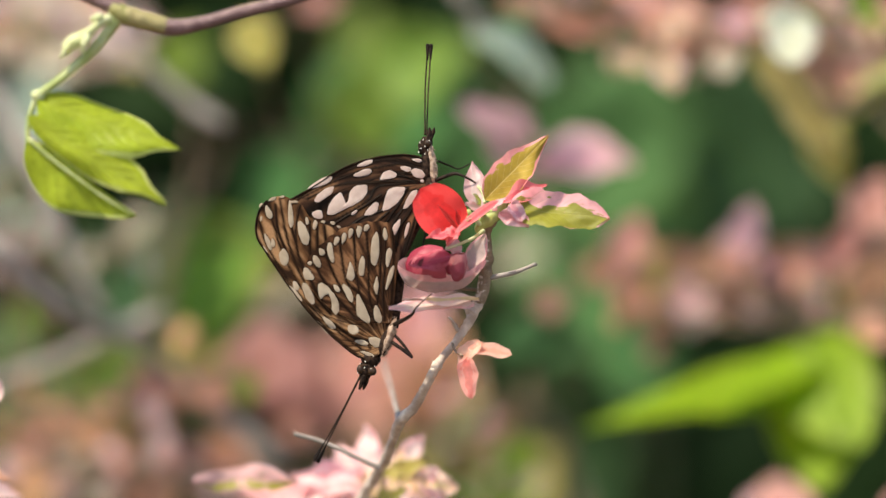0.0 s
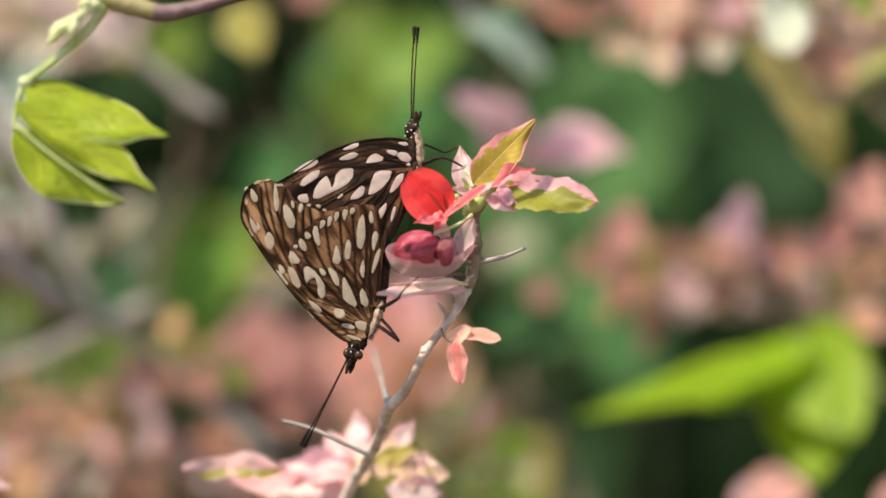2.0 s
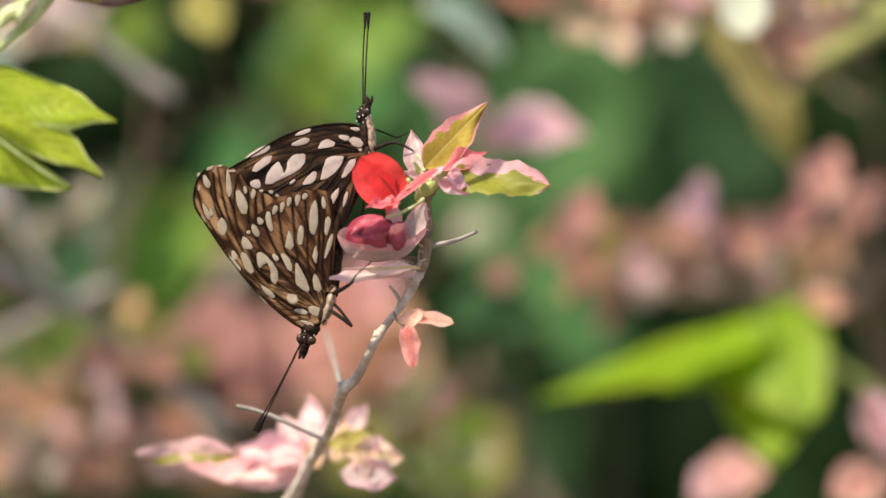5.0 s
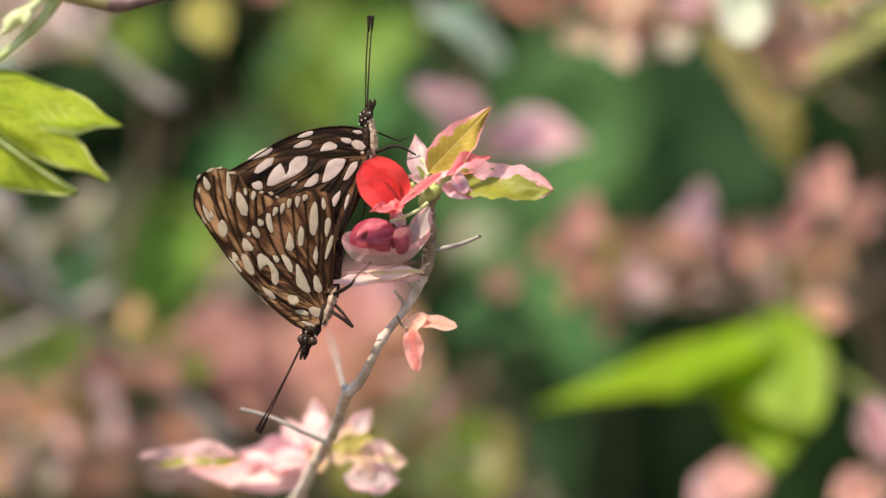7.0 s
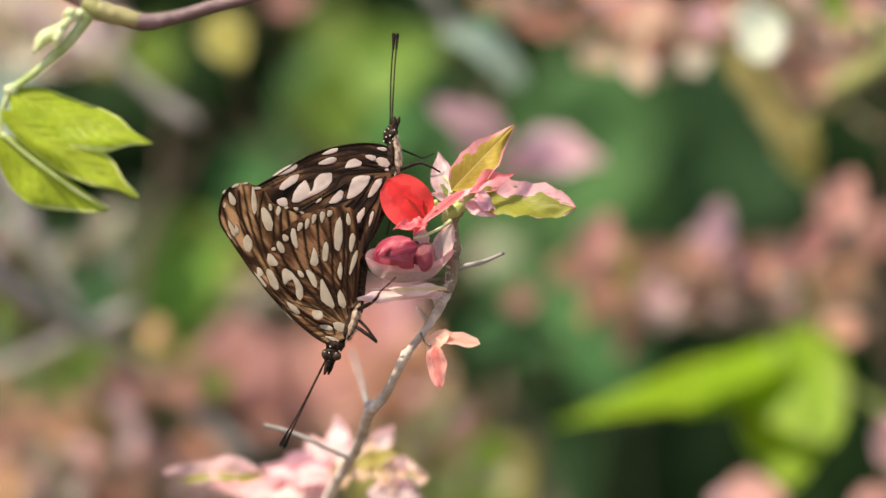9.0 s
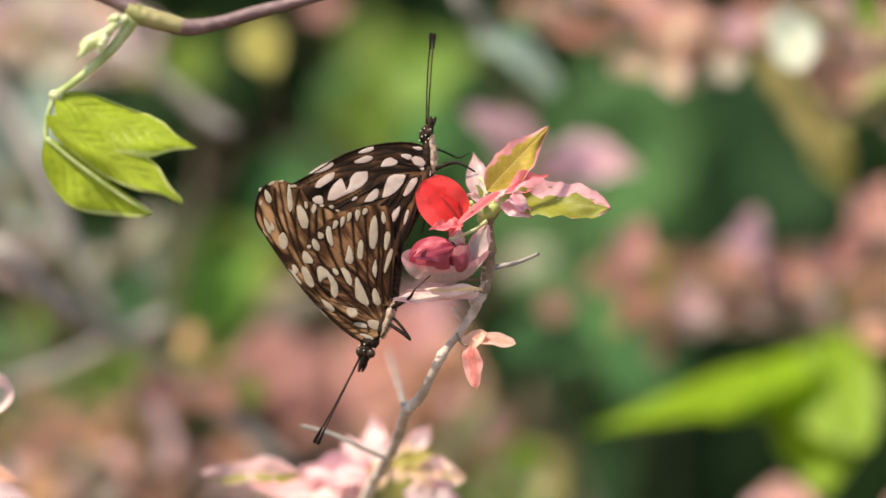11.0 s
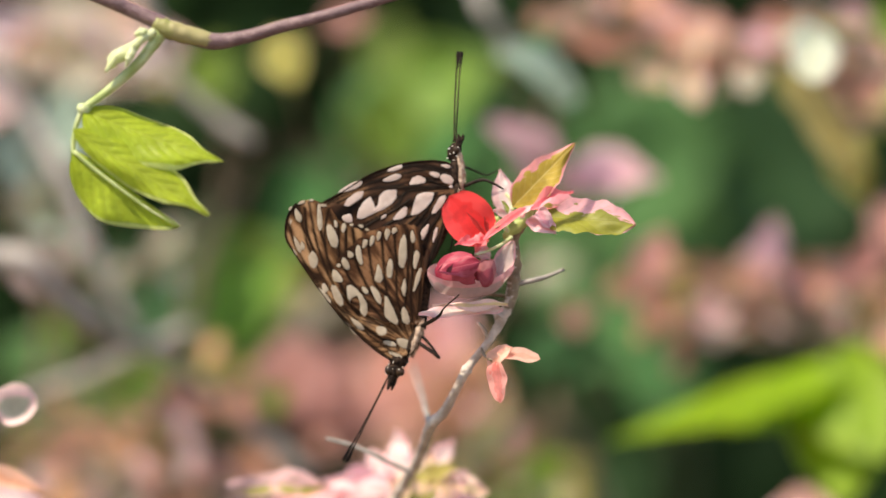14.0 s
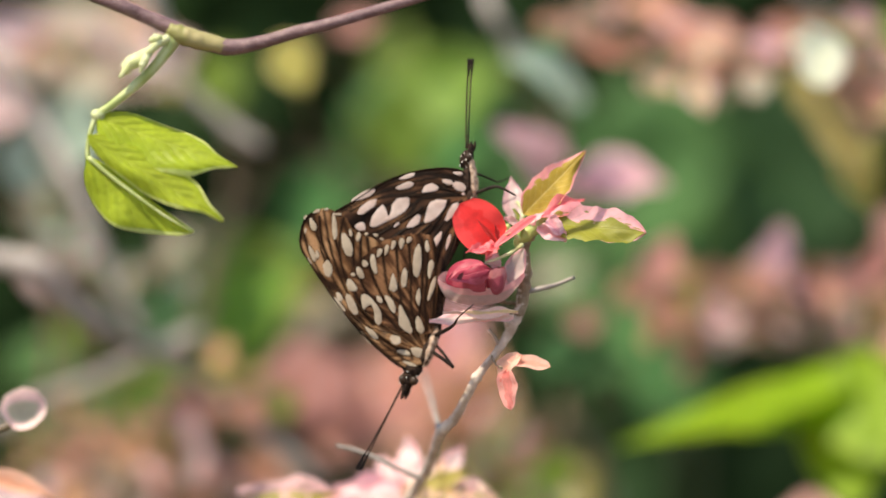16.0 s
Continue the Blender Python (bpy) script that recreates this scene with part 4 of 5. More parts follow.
# ---- the green vine ----
def vine():
    o = at(200, 40)
    dv = D - 0.034
    b = thing("vine", o, "purple vine stem with a fresh three-lobed green leaf", "vine")
    part("stem", ptube([(-700, -420, 13, 40), (-200, -150, 13, 15), (60, -48, 13), (150, -10, 13), (205, 14, 14), (240, 30, 13), (300, 48, 15), (360, 40, 12), (430, 20, 11), (540, -8, 10), (800, -90, 9, 10), (1500, -330, 8, 60)], n=90, sides=14, rough=0.04, seed=11, d=dv), M_VSTEM, b)
    part("node", ptube([(196, 14, 14, -0.3), (215, 24, 17.5, -0.3), (240, 32, 17, -0.3), (262, 38, 15.8, -0.3), (288, 45, 14.6, -0.2), (304, 47, 12.5, 0)], n=26, sides=14, rough=0.14, seed=12, d=dv), M_VNODE, b, "yellow-green swollen node")
    pet = part("petiole", ptube([(212, 20, 14, -0.5), (200, 44, 11.5), (168, 86, 9.5), (124, 126, 8.5), (94, 150, 7.5), (66, 170, 8)], n=30, sides=12, rough=0.1, seed=13, d=dv), M_PETIOLE, b)
    part("petiole", ptube([(66, 170, 6), (54, 200, 4.5), (49, 230, 4.5), (50, 250, 5)], n=16, sides=10, d=dv, rough=0.1), M_PETIOLE, b)
    part("leaf_joint", ball(at(68, 170, dv), 13 * S, 12 * S, 11 * S, 20, lump=0.25), M_PETIOLE, b)
    for q, rows in enumerate(([(196, 30, 8, -1), (165, 50, 8, -2), (142, 70, 10, -2), (122, 84, 9, -2), (106, 103, 3, -2)], [(162, 54, 6, -1), (152, 72, 8, -3), (144, 94, 3, -3)], [(150, 60, 6, -1), (128, 68, 7, -1), (110, 82, 3, -1)], [(182, 34, 7, -1), (172, 32, 8, -2), (160, 36, 3, -2)])):
        part("young_shoot", ptube(rows, n=18, sides=9, rough=0.7, seed=14 + q, d=dv), M_SHOOT, b)
    near_leaf(b, M_VINE, (48, 206), (293, 362), 112, d=dv, da=-3, db=-5, facing=(-0.1, -0.85, 0.5), fold=-8, peak=0.95, sharp=0.55, beak=0.55, beak_at=0.72, wave=0.12, lop=(0.55, 0.85), seed=32, n=28, m=14, label="middle leaflet")
    near_leaf(b, M_VINE, (66, 174), (318, 264), 116, d=dv, da=0, db=-3, facing=(0.17, -0.88, 0.44), fold=-14, peak=0.80, sharp=0.55, beak=0.55, beak_at=0.70, wave=0.14, lop=(1.0, 0.78), seed=31, n=28, m=14, label="upper leaflet, folded along its midrib")
    near_leaf(b, M_VINE, (48, 248), (238, 382), 146, d=dv, da=-1, db=-3, facing=(-0.2, -0.9, -0.3), fold=14, peak=0.72, sharp=0.72, wave=0.10, lop=(1.0, 0.10), seed=33, n=28, m=14, label="lower leaflet, folded along its midrib")
    part("midrib", ptube([(50, 246, 4.5, -1.5), (86, 277, 4, -2), (128, 309, 3, -3), (180, 347, 2.2, -4), (234, 380, 1.2, -4)], n=18, sides=8, d=dv), M_PETIOLE, b)
    return b


VINE = vine()


# ---- shrubs behind ----
def nearest(p, stems):
    best = min(stems, key=lambda q: (q - p).length + 0.8 * max(0, q.z - p.z))
    return best


BANK = {}


def bank(mat, shape):
    """Shared far-leaf meshes of unit length."""
    key = (mat.name, shape)
    if key not in BANK:
        rnd = random.Random(shape * 13 + len(mat.name))
        BANK[key] = leaf_mesh("leaf", mat, 1.0, (0.42, 0.55, 0.66, 0.85, 0.24)[shape % 5], n=12, m=6, fold=rnd.uniform(8, 26), droop=rnd.uniform(0.0, 0.14), peak=rnd.uniform(0.7, 0.95), sharp=rnd.uniform(0.7, 1.0), wave=rnd.uniform(0.05, 0.25), seed=shape * 5)
    return BANK[key]


def far_leaf(parent, mat, u, v, d, size, slant, shape, rnd, stems):
    """A leaf of a shrub behind: its middle, its length in steps at that depth, its slant, and its petiole to the nearest stem."""
    L = size * d / F
    mid = at(u, v, d)
    way = Vector((math.cos(radians(slant)), rnd.uniform(-0.3, 0.3), math.sin(radians(slant)))).normalized()
    a, b = mid - way * L / 2, mid + way * L / 2
    ob = place_leaf("leaf", bank(mat, shape), parent, a, b, (rnd.uniform(-0.4, 0.1), -1, rnd.uniform(0.5, 1.0)))
    ob.scale = (L, L, L)
    if stems:
        q = nearest(a, stems)
        if (q - a).length > 0.004:
            m = (a + q) / 2 + Vector((0, 0, -0.1 * (q - a).length))
            t = 0.0008
            part("petiole", tube([(*a, t * 0.7), (*m, t), (*q, t * 1.3)], n=8, sides=6), M_BROWNTWIG if mat is not M_BRIGHT else M_GREENTIP, parent)
    return ob


def shrub(name, label, category, base, stem_rows, leaf_rows, d, bark, seed, group=""):
    """A shrub: stems from its foot on the ground through plan places, and its leaves."""
    rnd = random.Random(seed)
    foot = Vector((base[0], base[1], 0.0))
    ob = thing(name, foot, label, category, group)
    samples = []
    for i, rows in enumerate(stem_rows):
        pts = []
        for u, v, r, off in rows:
            dd = d + off / 1000
            pts.append((*at(u, v, dd), r * dd / F))
        x, y, z, r = pts[-1]
        pts.append((x * 0.7 + base[0] * 0.3, y * 0.6 + base[1] * 0.4, z * 0.6, r * 1.2))
        pts.append((base[0] + rnd.uniform(-0.03, 0.03), base[1] + rnd.uniform(-0.03, 0.03), -0.02, r * 1.6))
        samples += [Vector(q[:3]) for q in spline(pts[:-2], 60)]
        part("stem", tube(pts, n=60, sides=9, rough=0.2, seed=seed + i), bark, ob)
    for row in leaf_rows:
        mat, u, v, size, slant, off = row[:6]
        far_leaf(ob, mat, u, v, d + off / 1000, size, slant, row[6] if len(row) > 6 else rnd.randrange(1, 4), rnd, samples)
    return ob


DP = M_DUSKPINK
PK, PE, SA, WH, MI, OL, BR, GR, DK, PA, MG, BE, RU, YE = M_PINK, M_PEACH, M_SALMON, M_WHITE, M_MINT, M_OLIVE, M_BRIGHT, M_GREEN, M_DARK, M_PALE, M_MID, M_BEIGE, M_RUST, M_YELLOW

shrub("snow_bush", "snow bush twig with soft pink leaves just behind the butterflies", "shrub", (0.03, 1.02), [
    [(880, 215, 3, 0), (930, 270, 3.5, 0), (905, 400, 4, 10), (800, 600, 4, 60), (700, 780, 6, 120), (560, 1400, 14, 160)]],
    [(DP, 862, 212, 115, 150, 0, 1), (DP, 1040, 280, 170, -4, 0, 2), (DP, 1000, 290, 110, 20, 8, 1), (DP, 915, 225, 95, -40, 10, 1), (DP, 890, 262, 90, -60, 14, 1), (DP, 965, 300, 80, -10, 6, 1)], 1.18, M_BROWNTWIG, 3)

shrub("snow_bush", "snow bush with pink and white leaves on brown twigs", "shrub", (0.16, 1.34), [
    [(1060, 440, 5, 0), (1250, 500, 6, 0), (1400, 560, 8, 0), (1560, 590, 10, 0), (1900, 700, 14, 20)],
    [(1320, 400, 4, 0), (1350, 500, 6, 0), (1450, 570, 8, 0), (1800, 800, 14, 10)],
    [(1540, 330, 4, 0), (1580, 450, 6, 0), (1640, 700, 10, 10), (1800, 1000, 14, 10)]],
    [(DP, 1322, 405, 100, 80, -10), (SA, 1310, 445, 110, 60, 10), (RU, 1280, 460, 110, 20, 30), (SA, 1115, 425, 100, 70, -10), (RU, 1060, 480, 90, 20, 30), (PE, 1125, 530, 80, -50, 20), (RU, 1200, 455, 90, 20, 40),
     (RU, 1385, 455, 100, -20, 30), (SA, 1545, 360, 115, 70, -20), (SA, 1470, 470, 100, 30, 10), (SA, 1500, 430, 90, 50, 0), (PE, 1550, 585, 95, 0, -30), (RU, 1545, 500, 120, 60, 30)], 1.19, M_BROWNTWIG, 5)
shrub("snow_bush", "snow bush sprig with peach leaves and whitish ones for blurred highlights", "shrub", (0.14, 1.4), [
    [(1190, 560, 4, 0), (1300, 575, 6, 0), (1480, 600, 8, 0), (1950, 760, 12, 20)]],
    # pale leaves near (1235, 550) stand for a blurred highlight disc
    [(PA, 1230, 540, 80, 40, 0), (WH, 1245, 560, 50, 10, 0), (WH, 1440, 520, 90, -80, 0), (WH, 1435, 575, 80, -80, 0), (RU, 1290, 520, 90, -30, 30), (PA, 1345, 545, 60, 10, 20), (RU, 1180, 560, 90, 20, 30), (OL, 1160, 490, 100, -40, 20), (SA, 1610, 420, 130, 60, 0), (SA, 1400, 510, 80, 40, 20)], 1.21, M_BROWNTWIG, 6)

shrub("snow_bush", "tall snow bush with salmon and pink leaves", "shrub", (0.24, 1.45), [
    [(980, -40, 5, 0), (1150, 20, 6, 0), (1330, 60, 8, 0), (1500, 90, 10, 0), (1800, 300, 14, 0)],
    [(1300, -120, 5, 0), (1420, 0, 7, 0), (1560, 80, 9, 0), (1900, 300, 12, 0)]],
    [(PE, 1020, 45, 150, -8, 0, 0), (PE, 1075, 50, 120, 10, 10, 0), (SA, 970, 15, 110, -20, 20), (PE, 1180, 50, 130, 30, 0), (SA, 1225, 25, 120, -20, 10), (PK, 1140, 5, 110, 10, 20), (SA, 1200, 85, 90, 60, 0),
     # the round cream leaf is a small blurred highlight, put in as a leaf
     (M_CREAM, 1185, 130, 74, -70, -110, 3), (BE, 1285, 110, 60, 30, -60, 3), (PK, 1480, 20, 110, -45, 0), (SA, 1535, 95, 110, -50, 0)], 1.2, M_BACKTWIG, 7)
shrub("snow_bush", "tall snow bush with pale and yellowing leaves", "shrub", (0.27, 1.4), [
    [(1380, 30, 5, 0), (1450, 20, 7, 0), (1620, 60, 9, 0), (1950, 300, 14, 0)],
    [(1470, 225, 8, 0), (1505, 198, 15, 0), (1580, 130, 18, 0), (1800, 60, 14, 40), (2000, 300, 16, 60)]],
    [(WH, 1398, 56, 120, 110, -100, 3), (WH, 1390, 45, 105, 160, -96, 3), (WH, 1406, 72, 95, 60, -104, 3), (RU, 1330, 10, 80, 20, 40), (YE, 1425, 190, 220, -58, -40, 0), (YE, 1380, 140, 150, -50, -30, 0), (OL, 1465, 270, 150, -66, 0, 1), (SA, 1580, 20, 100, 20, 20), (PE, 1100, -25, 130, 0, 30), (SA, 1460, 100, 110, -60, 50),
     (GR, 1530, 15, 100, -70, -60, 0), (SA, 1500, 150, 110, -30, 60), (SA, 1270, 60, 90, 60, 40)], 1.17, M_OLIVESTEM, 8)

VINE_PLANT = shrub("vine_plant", "bright yellow-green broad leaves lit through by the sun", "plant", (0.30, 1.25), [
    [(1470, 640, 6, 8), (1560, 690, 8, 10), (1750, 900, 10, 20), (1900, 1500, 12, 40)]],
    [], 1.175, M_GREENTIP, 9)

for a, b, w, k in (((1460, 580), (1455, 870), 215, 1), ((1440, 650), (1030, 758), 125, 2), ((1420, 610), (1530, 790), 170, 4), ((1500, 610), (1240, 715), 120, 3), ((1500, 690), (1250, 738), 110, 0)):
    near_leaf(VINE_PLANT, M_BRIGHT, a, b, w, d=1.175, da=20 - 5 * k, db=-16 - 3 * k, facing=(-0.45, -0.65, 0.6), fold=5, wave=0.06, peak=(0.8, 0.8, 0.55, 0.8, 0.8)[k], sharp=(0.7, 0.7, 1.1, 0.8, 0.7)[k], seed=70 + k)

shrub("snow_bush", "low snow bush with salmon leaves", "shrub", (-0.05, 1.5), [
    [(560, 600, 6, 20), (580, 760, 8, 20), (640, 1000, 12, 20)], [(420, 600, 5, 10), (480, 740, 6, 10), (560, 1000, 9, 10)]],
    [(SA, 470, 640, 170, 100, 0), (SA, 515, 670, 180, 60, 10), (SA, 590, 690, 180, -20, 20), (SA, 560, 740, 150, 20, 20), (PE, 650, 620, 170, 70, 30), (SA, 455, 650, 130, 80, -20), (SA, 690, 600, 170, 60, 40), (SA, 640, 700, 150, 0, 50), (PK, 740, 560, 140, 60, 50), (RU, 770, 640, 170, 70, 60), (RU, 800, 700, 150, 60, 80), (RU, 720, 680, 150, 80, 70), (RU, 850, 770, 120, 40, 60), (BE, 780, 790, 120, 100, 80), (SA, 660, 760, 130, 20, 60)], 1.3, M_BROWNTWIG, 11)
shrub("snow_bush", "low snow bush with peach, pink and yellowing leaves", "shrub", (-0.28, 1.45), [
    [(60, 740, 6, 0), (0, 860, 10, 0), (-100, 1100, 14, 30)],
    [(330, 660, 6, 30), (230, 780, 8, 30), (120, 1000, 14, 30)]],
    [(RU, 60, 755, 140, 10, 0), (PE, 20, 770, 110, -20, 10), (RU, 195, 745, 140, 30, 10), (PE, 180, 740, 90, 20, 0), (RU, 260, 700, 160, 30, 20), (RU, 330, 835, 150, 10, 20), (PE, 260, 865, 130, -10, 30), (OL, 310, 655, 90, 40, 40), (GR, 175, 690, 120, 15, 40), (RU, 285, 725, 110, 35, 0),
     (RU, 70, 860, 120, 10, -20), (BE, 150, 830, 110, 70, 10), (PE, 400, 860, 160, 20, 40), (WH, 225, 840, 90, 60, 20)], 1.27, M_BROWNTWIG, 12)
shrub("snow_bush", "low snow bush with dusty pink leaves", "shrub", (-0.20, 1.5), [
    [(210, 860, 6, 0), (160, 930, 9, 0), (0, 1200, 14, 30)]],
    [(BE, 120, 810, 90, 40, 20), (RU, 470, 890, 140, 20, 10), (OL, 170, 690, 130, 20, 20), (RU, 400, 800, 110, 30, 30), (RU, 120, 750, 120, 10, 30), (BE, 220, 800, 100, -30, 40)], 1.3, M_BROWNTWIG, 14)

shrub("bare_shrub", "tangle of bare pale grey branches", "shrub", (-0.35, 1.55), [
    [(400, 222, 7, 0), (372, 207, 12, 0), (320, 170, 12, 0), (240, 85, 13, 0), (120, -120, 15, 0), (-300, -100, 22, 60), (-500, 900, 30, 90)],
    [(500, 825, 13, 20), (410, 750, 17, 20), (330, 685, 15, 10), (230, 610, 10, -20), (130, 560, 18, -70), (50, 505, 20, -90), (-60, 425, 22, -90), (-400, 500, 26, 40), (-500, 1500, 30, 90)],
    [(290, 552, 10, 20), (240, 574, 13, 20), (90, 645, 13, 20), (-60, 715, 14, 20), (-400, 1000, 26, 80)],
    [(185, 560, 9, 0), (125, 455, 12, 0), (80, 340, 14, 0), (10, 200, 14, 10), (-110, 30, 15, 20), (-280, 0, 18, 40), (-500, 600, 24, 100)]], [], 1.2, M_BACKTWIG, 13)
shrub("bare_shrub", "thin bare brown and grey branches", "shrub", (0.02, 1.7), [
    [(345, 190, 4, 20), (335, 330, 5, 20), (300, 450, 6, 20), (275, 600, 8, 30), (300, 1000, 24, 60)],
    [(400, 250, 4, 80), (360, 330, 5, 80), (310, 440, 7, 70), (280, 1000, 16, 60)], [(270, 330, 6, 60), (300, 400, 8, 60), (292, 470, 10, 60), (290, 1000, 16, 60)]], [], 1.3, M_BROWNTWIG, 15)
shrub("bare_shrub", "thin bare brown branch with no leaves", "shrub", (0.40, 1.75), [
    [(890, 610, 5, 150), (935, 700, 10, 130), (985, 800, 14, 120), (1030, 920, 18, 110), (1200, 1300, 20, 0)]], [], 1.4, M_BROWNTWIG, 16)
shrub("bare_shrub", "thin bare pale grey branch arching down from above", "shrub", (0.50, 1.75), [
    [(866, 80, 9, -200), (836, 25, 12, -200), (795, -60, 11, -190), (760, -300, 10, -60), (1500, -700, 14, 0), (2600, 0, 18, 0)]], [], 1.4, M_BACKTWIG, 18)


def broad_plant(seed, base, d, rows, label):
    u, v = rows[0][1], rows[0][2]
    return shrub("broadleaf_plant", label, "plant", base, [[(u, v + 60, 4, 60), (u + 60, v + 300, 6, 90), (u + 90, 1300, 10, 120)]], rows, d, M_DARKSTEM, seed)


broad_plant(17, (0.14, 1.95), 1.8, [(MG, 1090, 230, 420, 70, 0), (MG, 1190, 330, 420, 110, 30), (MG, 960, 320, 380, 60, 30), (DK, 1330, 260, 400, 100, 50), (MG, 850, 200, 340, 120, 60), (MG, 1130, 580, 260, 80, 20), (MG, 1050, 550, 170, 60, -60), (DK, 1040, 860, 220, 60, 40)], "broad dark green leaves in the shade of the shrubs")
broad_plant(19, (-0.02, 1.6), 1.42, [(M_DULL, 640, 190, 190, 85, 0), (M_DULL, 685, 160, 160, 75, 130), (MG, 720, 190, 200, 80, 60), (M_DULL, 640, 60, 130, 80, 200), (MG, 590, 170, 170, 80, 40), (M_DULL, 740, 120, 200, 20, 30), (GR, 320, 95, 120, 70, 0), (GR, 370, 500, 220, 35, -40), (GR, 345, 585, 210, 50, -40), (GR, 400, 440, 190, 20, -30), (BE, 500, 525, 100, 40, 40), (OL, 460, 500, 110, 30, 60), (OL, 450, 75, 110, -65, -230), (SA, 565, 5, 90, 20, -80)], "green leaves among the branches")
broad_plant(21, (0.03, 1.4), 1.25, [(MI, 925, 98, 160, -38, -80, 0), (MI, 890, 75, 120, -10, -75, 0), (MI, 945, 125, 90, -60, -85, 1)], "silvery mint leaves of a taller plant")
broad_plant(23, (-0.30, 1.6), 1.4, [(MI, 25, 210, 170, 80, 0), (BE, 60, 30, 250, 10, -60), (PE, -30, 60, 200, 40, -60), (SA, 150, 20, 150, 10, -40), (PA, -60, 20, 170, 20, -150), (PA, -80, 130, 150, 60, -150), (MI, 60, 190, 150, 70, -160), (MI, -20, 240, 140, 80, -150), (BE, 90, 100, 160, 0, 20), (BE, 5, 330, 100, 70, 40), (MG, 15, 600, 170, 30, -20), (MG, 60, 680, 200, 20, 60), (PA, 200, 60, 140, 20, 40), (BE, 60, 410, 120, 70, -90), (BE, 140, 470, 90, 40, -90), (PA, 10, 440, 100, 80, -110), (BE, 240, 400, 90, 60, -60), (GR, 60, 560, 120, 20, -60)], "mixed green and pale leaves behind bare branches")
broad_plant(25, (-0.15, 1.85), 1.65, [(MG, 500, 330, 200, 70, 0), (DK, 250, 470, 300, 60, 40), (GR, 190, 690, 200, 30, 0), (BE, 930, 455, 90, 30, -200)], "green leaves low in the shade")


broad_plant(27, (0.02, 1.7), 1.5, [(GR, 870, 860, 160, 80, 0), (OL, 940, 850, 150, 60, 0), (GR, 800, 850, 160, 100, 20), (OL, 730, 840, 150, 70, 20)], "low green leaves of a young plant")
# the three nearer DK leaves are added only to darken this patch
broad_plant(33, (0.06, 1.6), 1.4, [(DK, 930, 590, 130, 40, -150), (DK, 890, 640, 120, 100, -140), (DK, 985, 610, 130, 10, -150), (MG, 975, 500, 150, 20, 0), (GR, 900, 850, 180, 80, -60), (GR, 840, 860, 150, 100, -50)], "dull olive leaves low among bare branches, with dark ones that darken a patch")


def sprigs(name, label, base, path, d, mats, count, size, spread, seed):
    """A twiggy shrub: a stem along a path of plan places and many small leaves on short stalks round it."""
    rnd = random.Random(seed)
    stem = [(u, v, 3 + 0.6 * i, 0) for i, (u, v) in enumerate(path)]
    last = path[-1]
    stem += [(last[0] + 60, last[1] + 500, 9, 40)]
    line = spline(path, 60)
    rows = []
    for _ in range(count):
        q = line[rnd.randrange(61)]
        rows.append((rnd.choice(mats), q[0] + rnd.gauss(0, spread * 0.5), q[1] + rnd.gauss(0, spread * 0.5), rnd.uniform(0.7, 1.3) * size, rnd.uniform(0, 360), rnd.uniform(-50, 60)))
    return shrub(name, label, "shrub", base, [stem], rows, d, M_BROWNTWIG, seed)


CR = M_CREAM
sprigs("snow_bush", "snow bush twig full of small salmon, rusty and whitish leaves", (0.22, 1.5), [(1040, 478), (1150, 492), (1300, 505), (1450, 490), (1590, 440)], 1.25, (SA, RU, SA, PE, PA, DP, OL, PK), 46, 52, 75, 51)
sprigs("snow_bush", "snow bush twig full of small peach and salmon leaves", (0.30, 1.5), [(940, 10), (1080, 35), (1200, 70), (1330, 40), (1480, 70), (1600, 120)], 1.2, (PE, SA, SA, RU, DP, CR, MG, RU), 46, 50, 70, 52)
sprigs("snow_bush", "snow bush twig with small rusty and orange leaves", (-0.25, 1.55), [(400, 640), (280, 690), (130, 745), (-30, 790)], 1.24, (RU, SA, PE, OL, PE, GR, GR), 46, 50, 75, 53)
sprigs("snow_bush", "low snow bush twig with small peach and dusty leaves", (-0.2, 1.55), [(470, 850), (300, 850), (150, 835), (-20, 850)], 1.24, (PE, PE, BE, SA, PA, PA), 44, 52, 60, 54)
sprigs("snow_bush", "twig with small pale grey-green and beige leaves", (-0.34, 1.6), [(250, 420), (150, 450), (70, 390), (0, 240)], 1.24, (BE, MI, GR, MG, DP), 22, 46, 70, 55)
sprigs("snow_bush", "twig with small beige and olive leaves", (-0.30, 1.55), [(270, 120), (150, 70), (60, 60), (-40, 90)], 1.22, (BE, SA, OL, DP), 18, 50, 60, 56)
sprigs("snow_bush", "low twig with small beige, pink and green leaves", (0.04, 1.6), [(790, 690), (840, 770), (890, 860)], 1.28, (BE, SA, RU, GR, MG, DP), 20, 48, 60, 57)


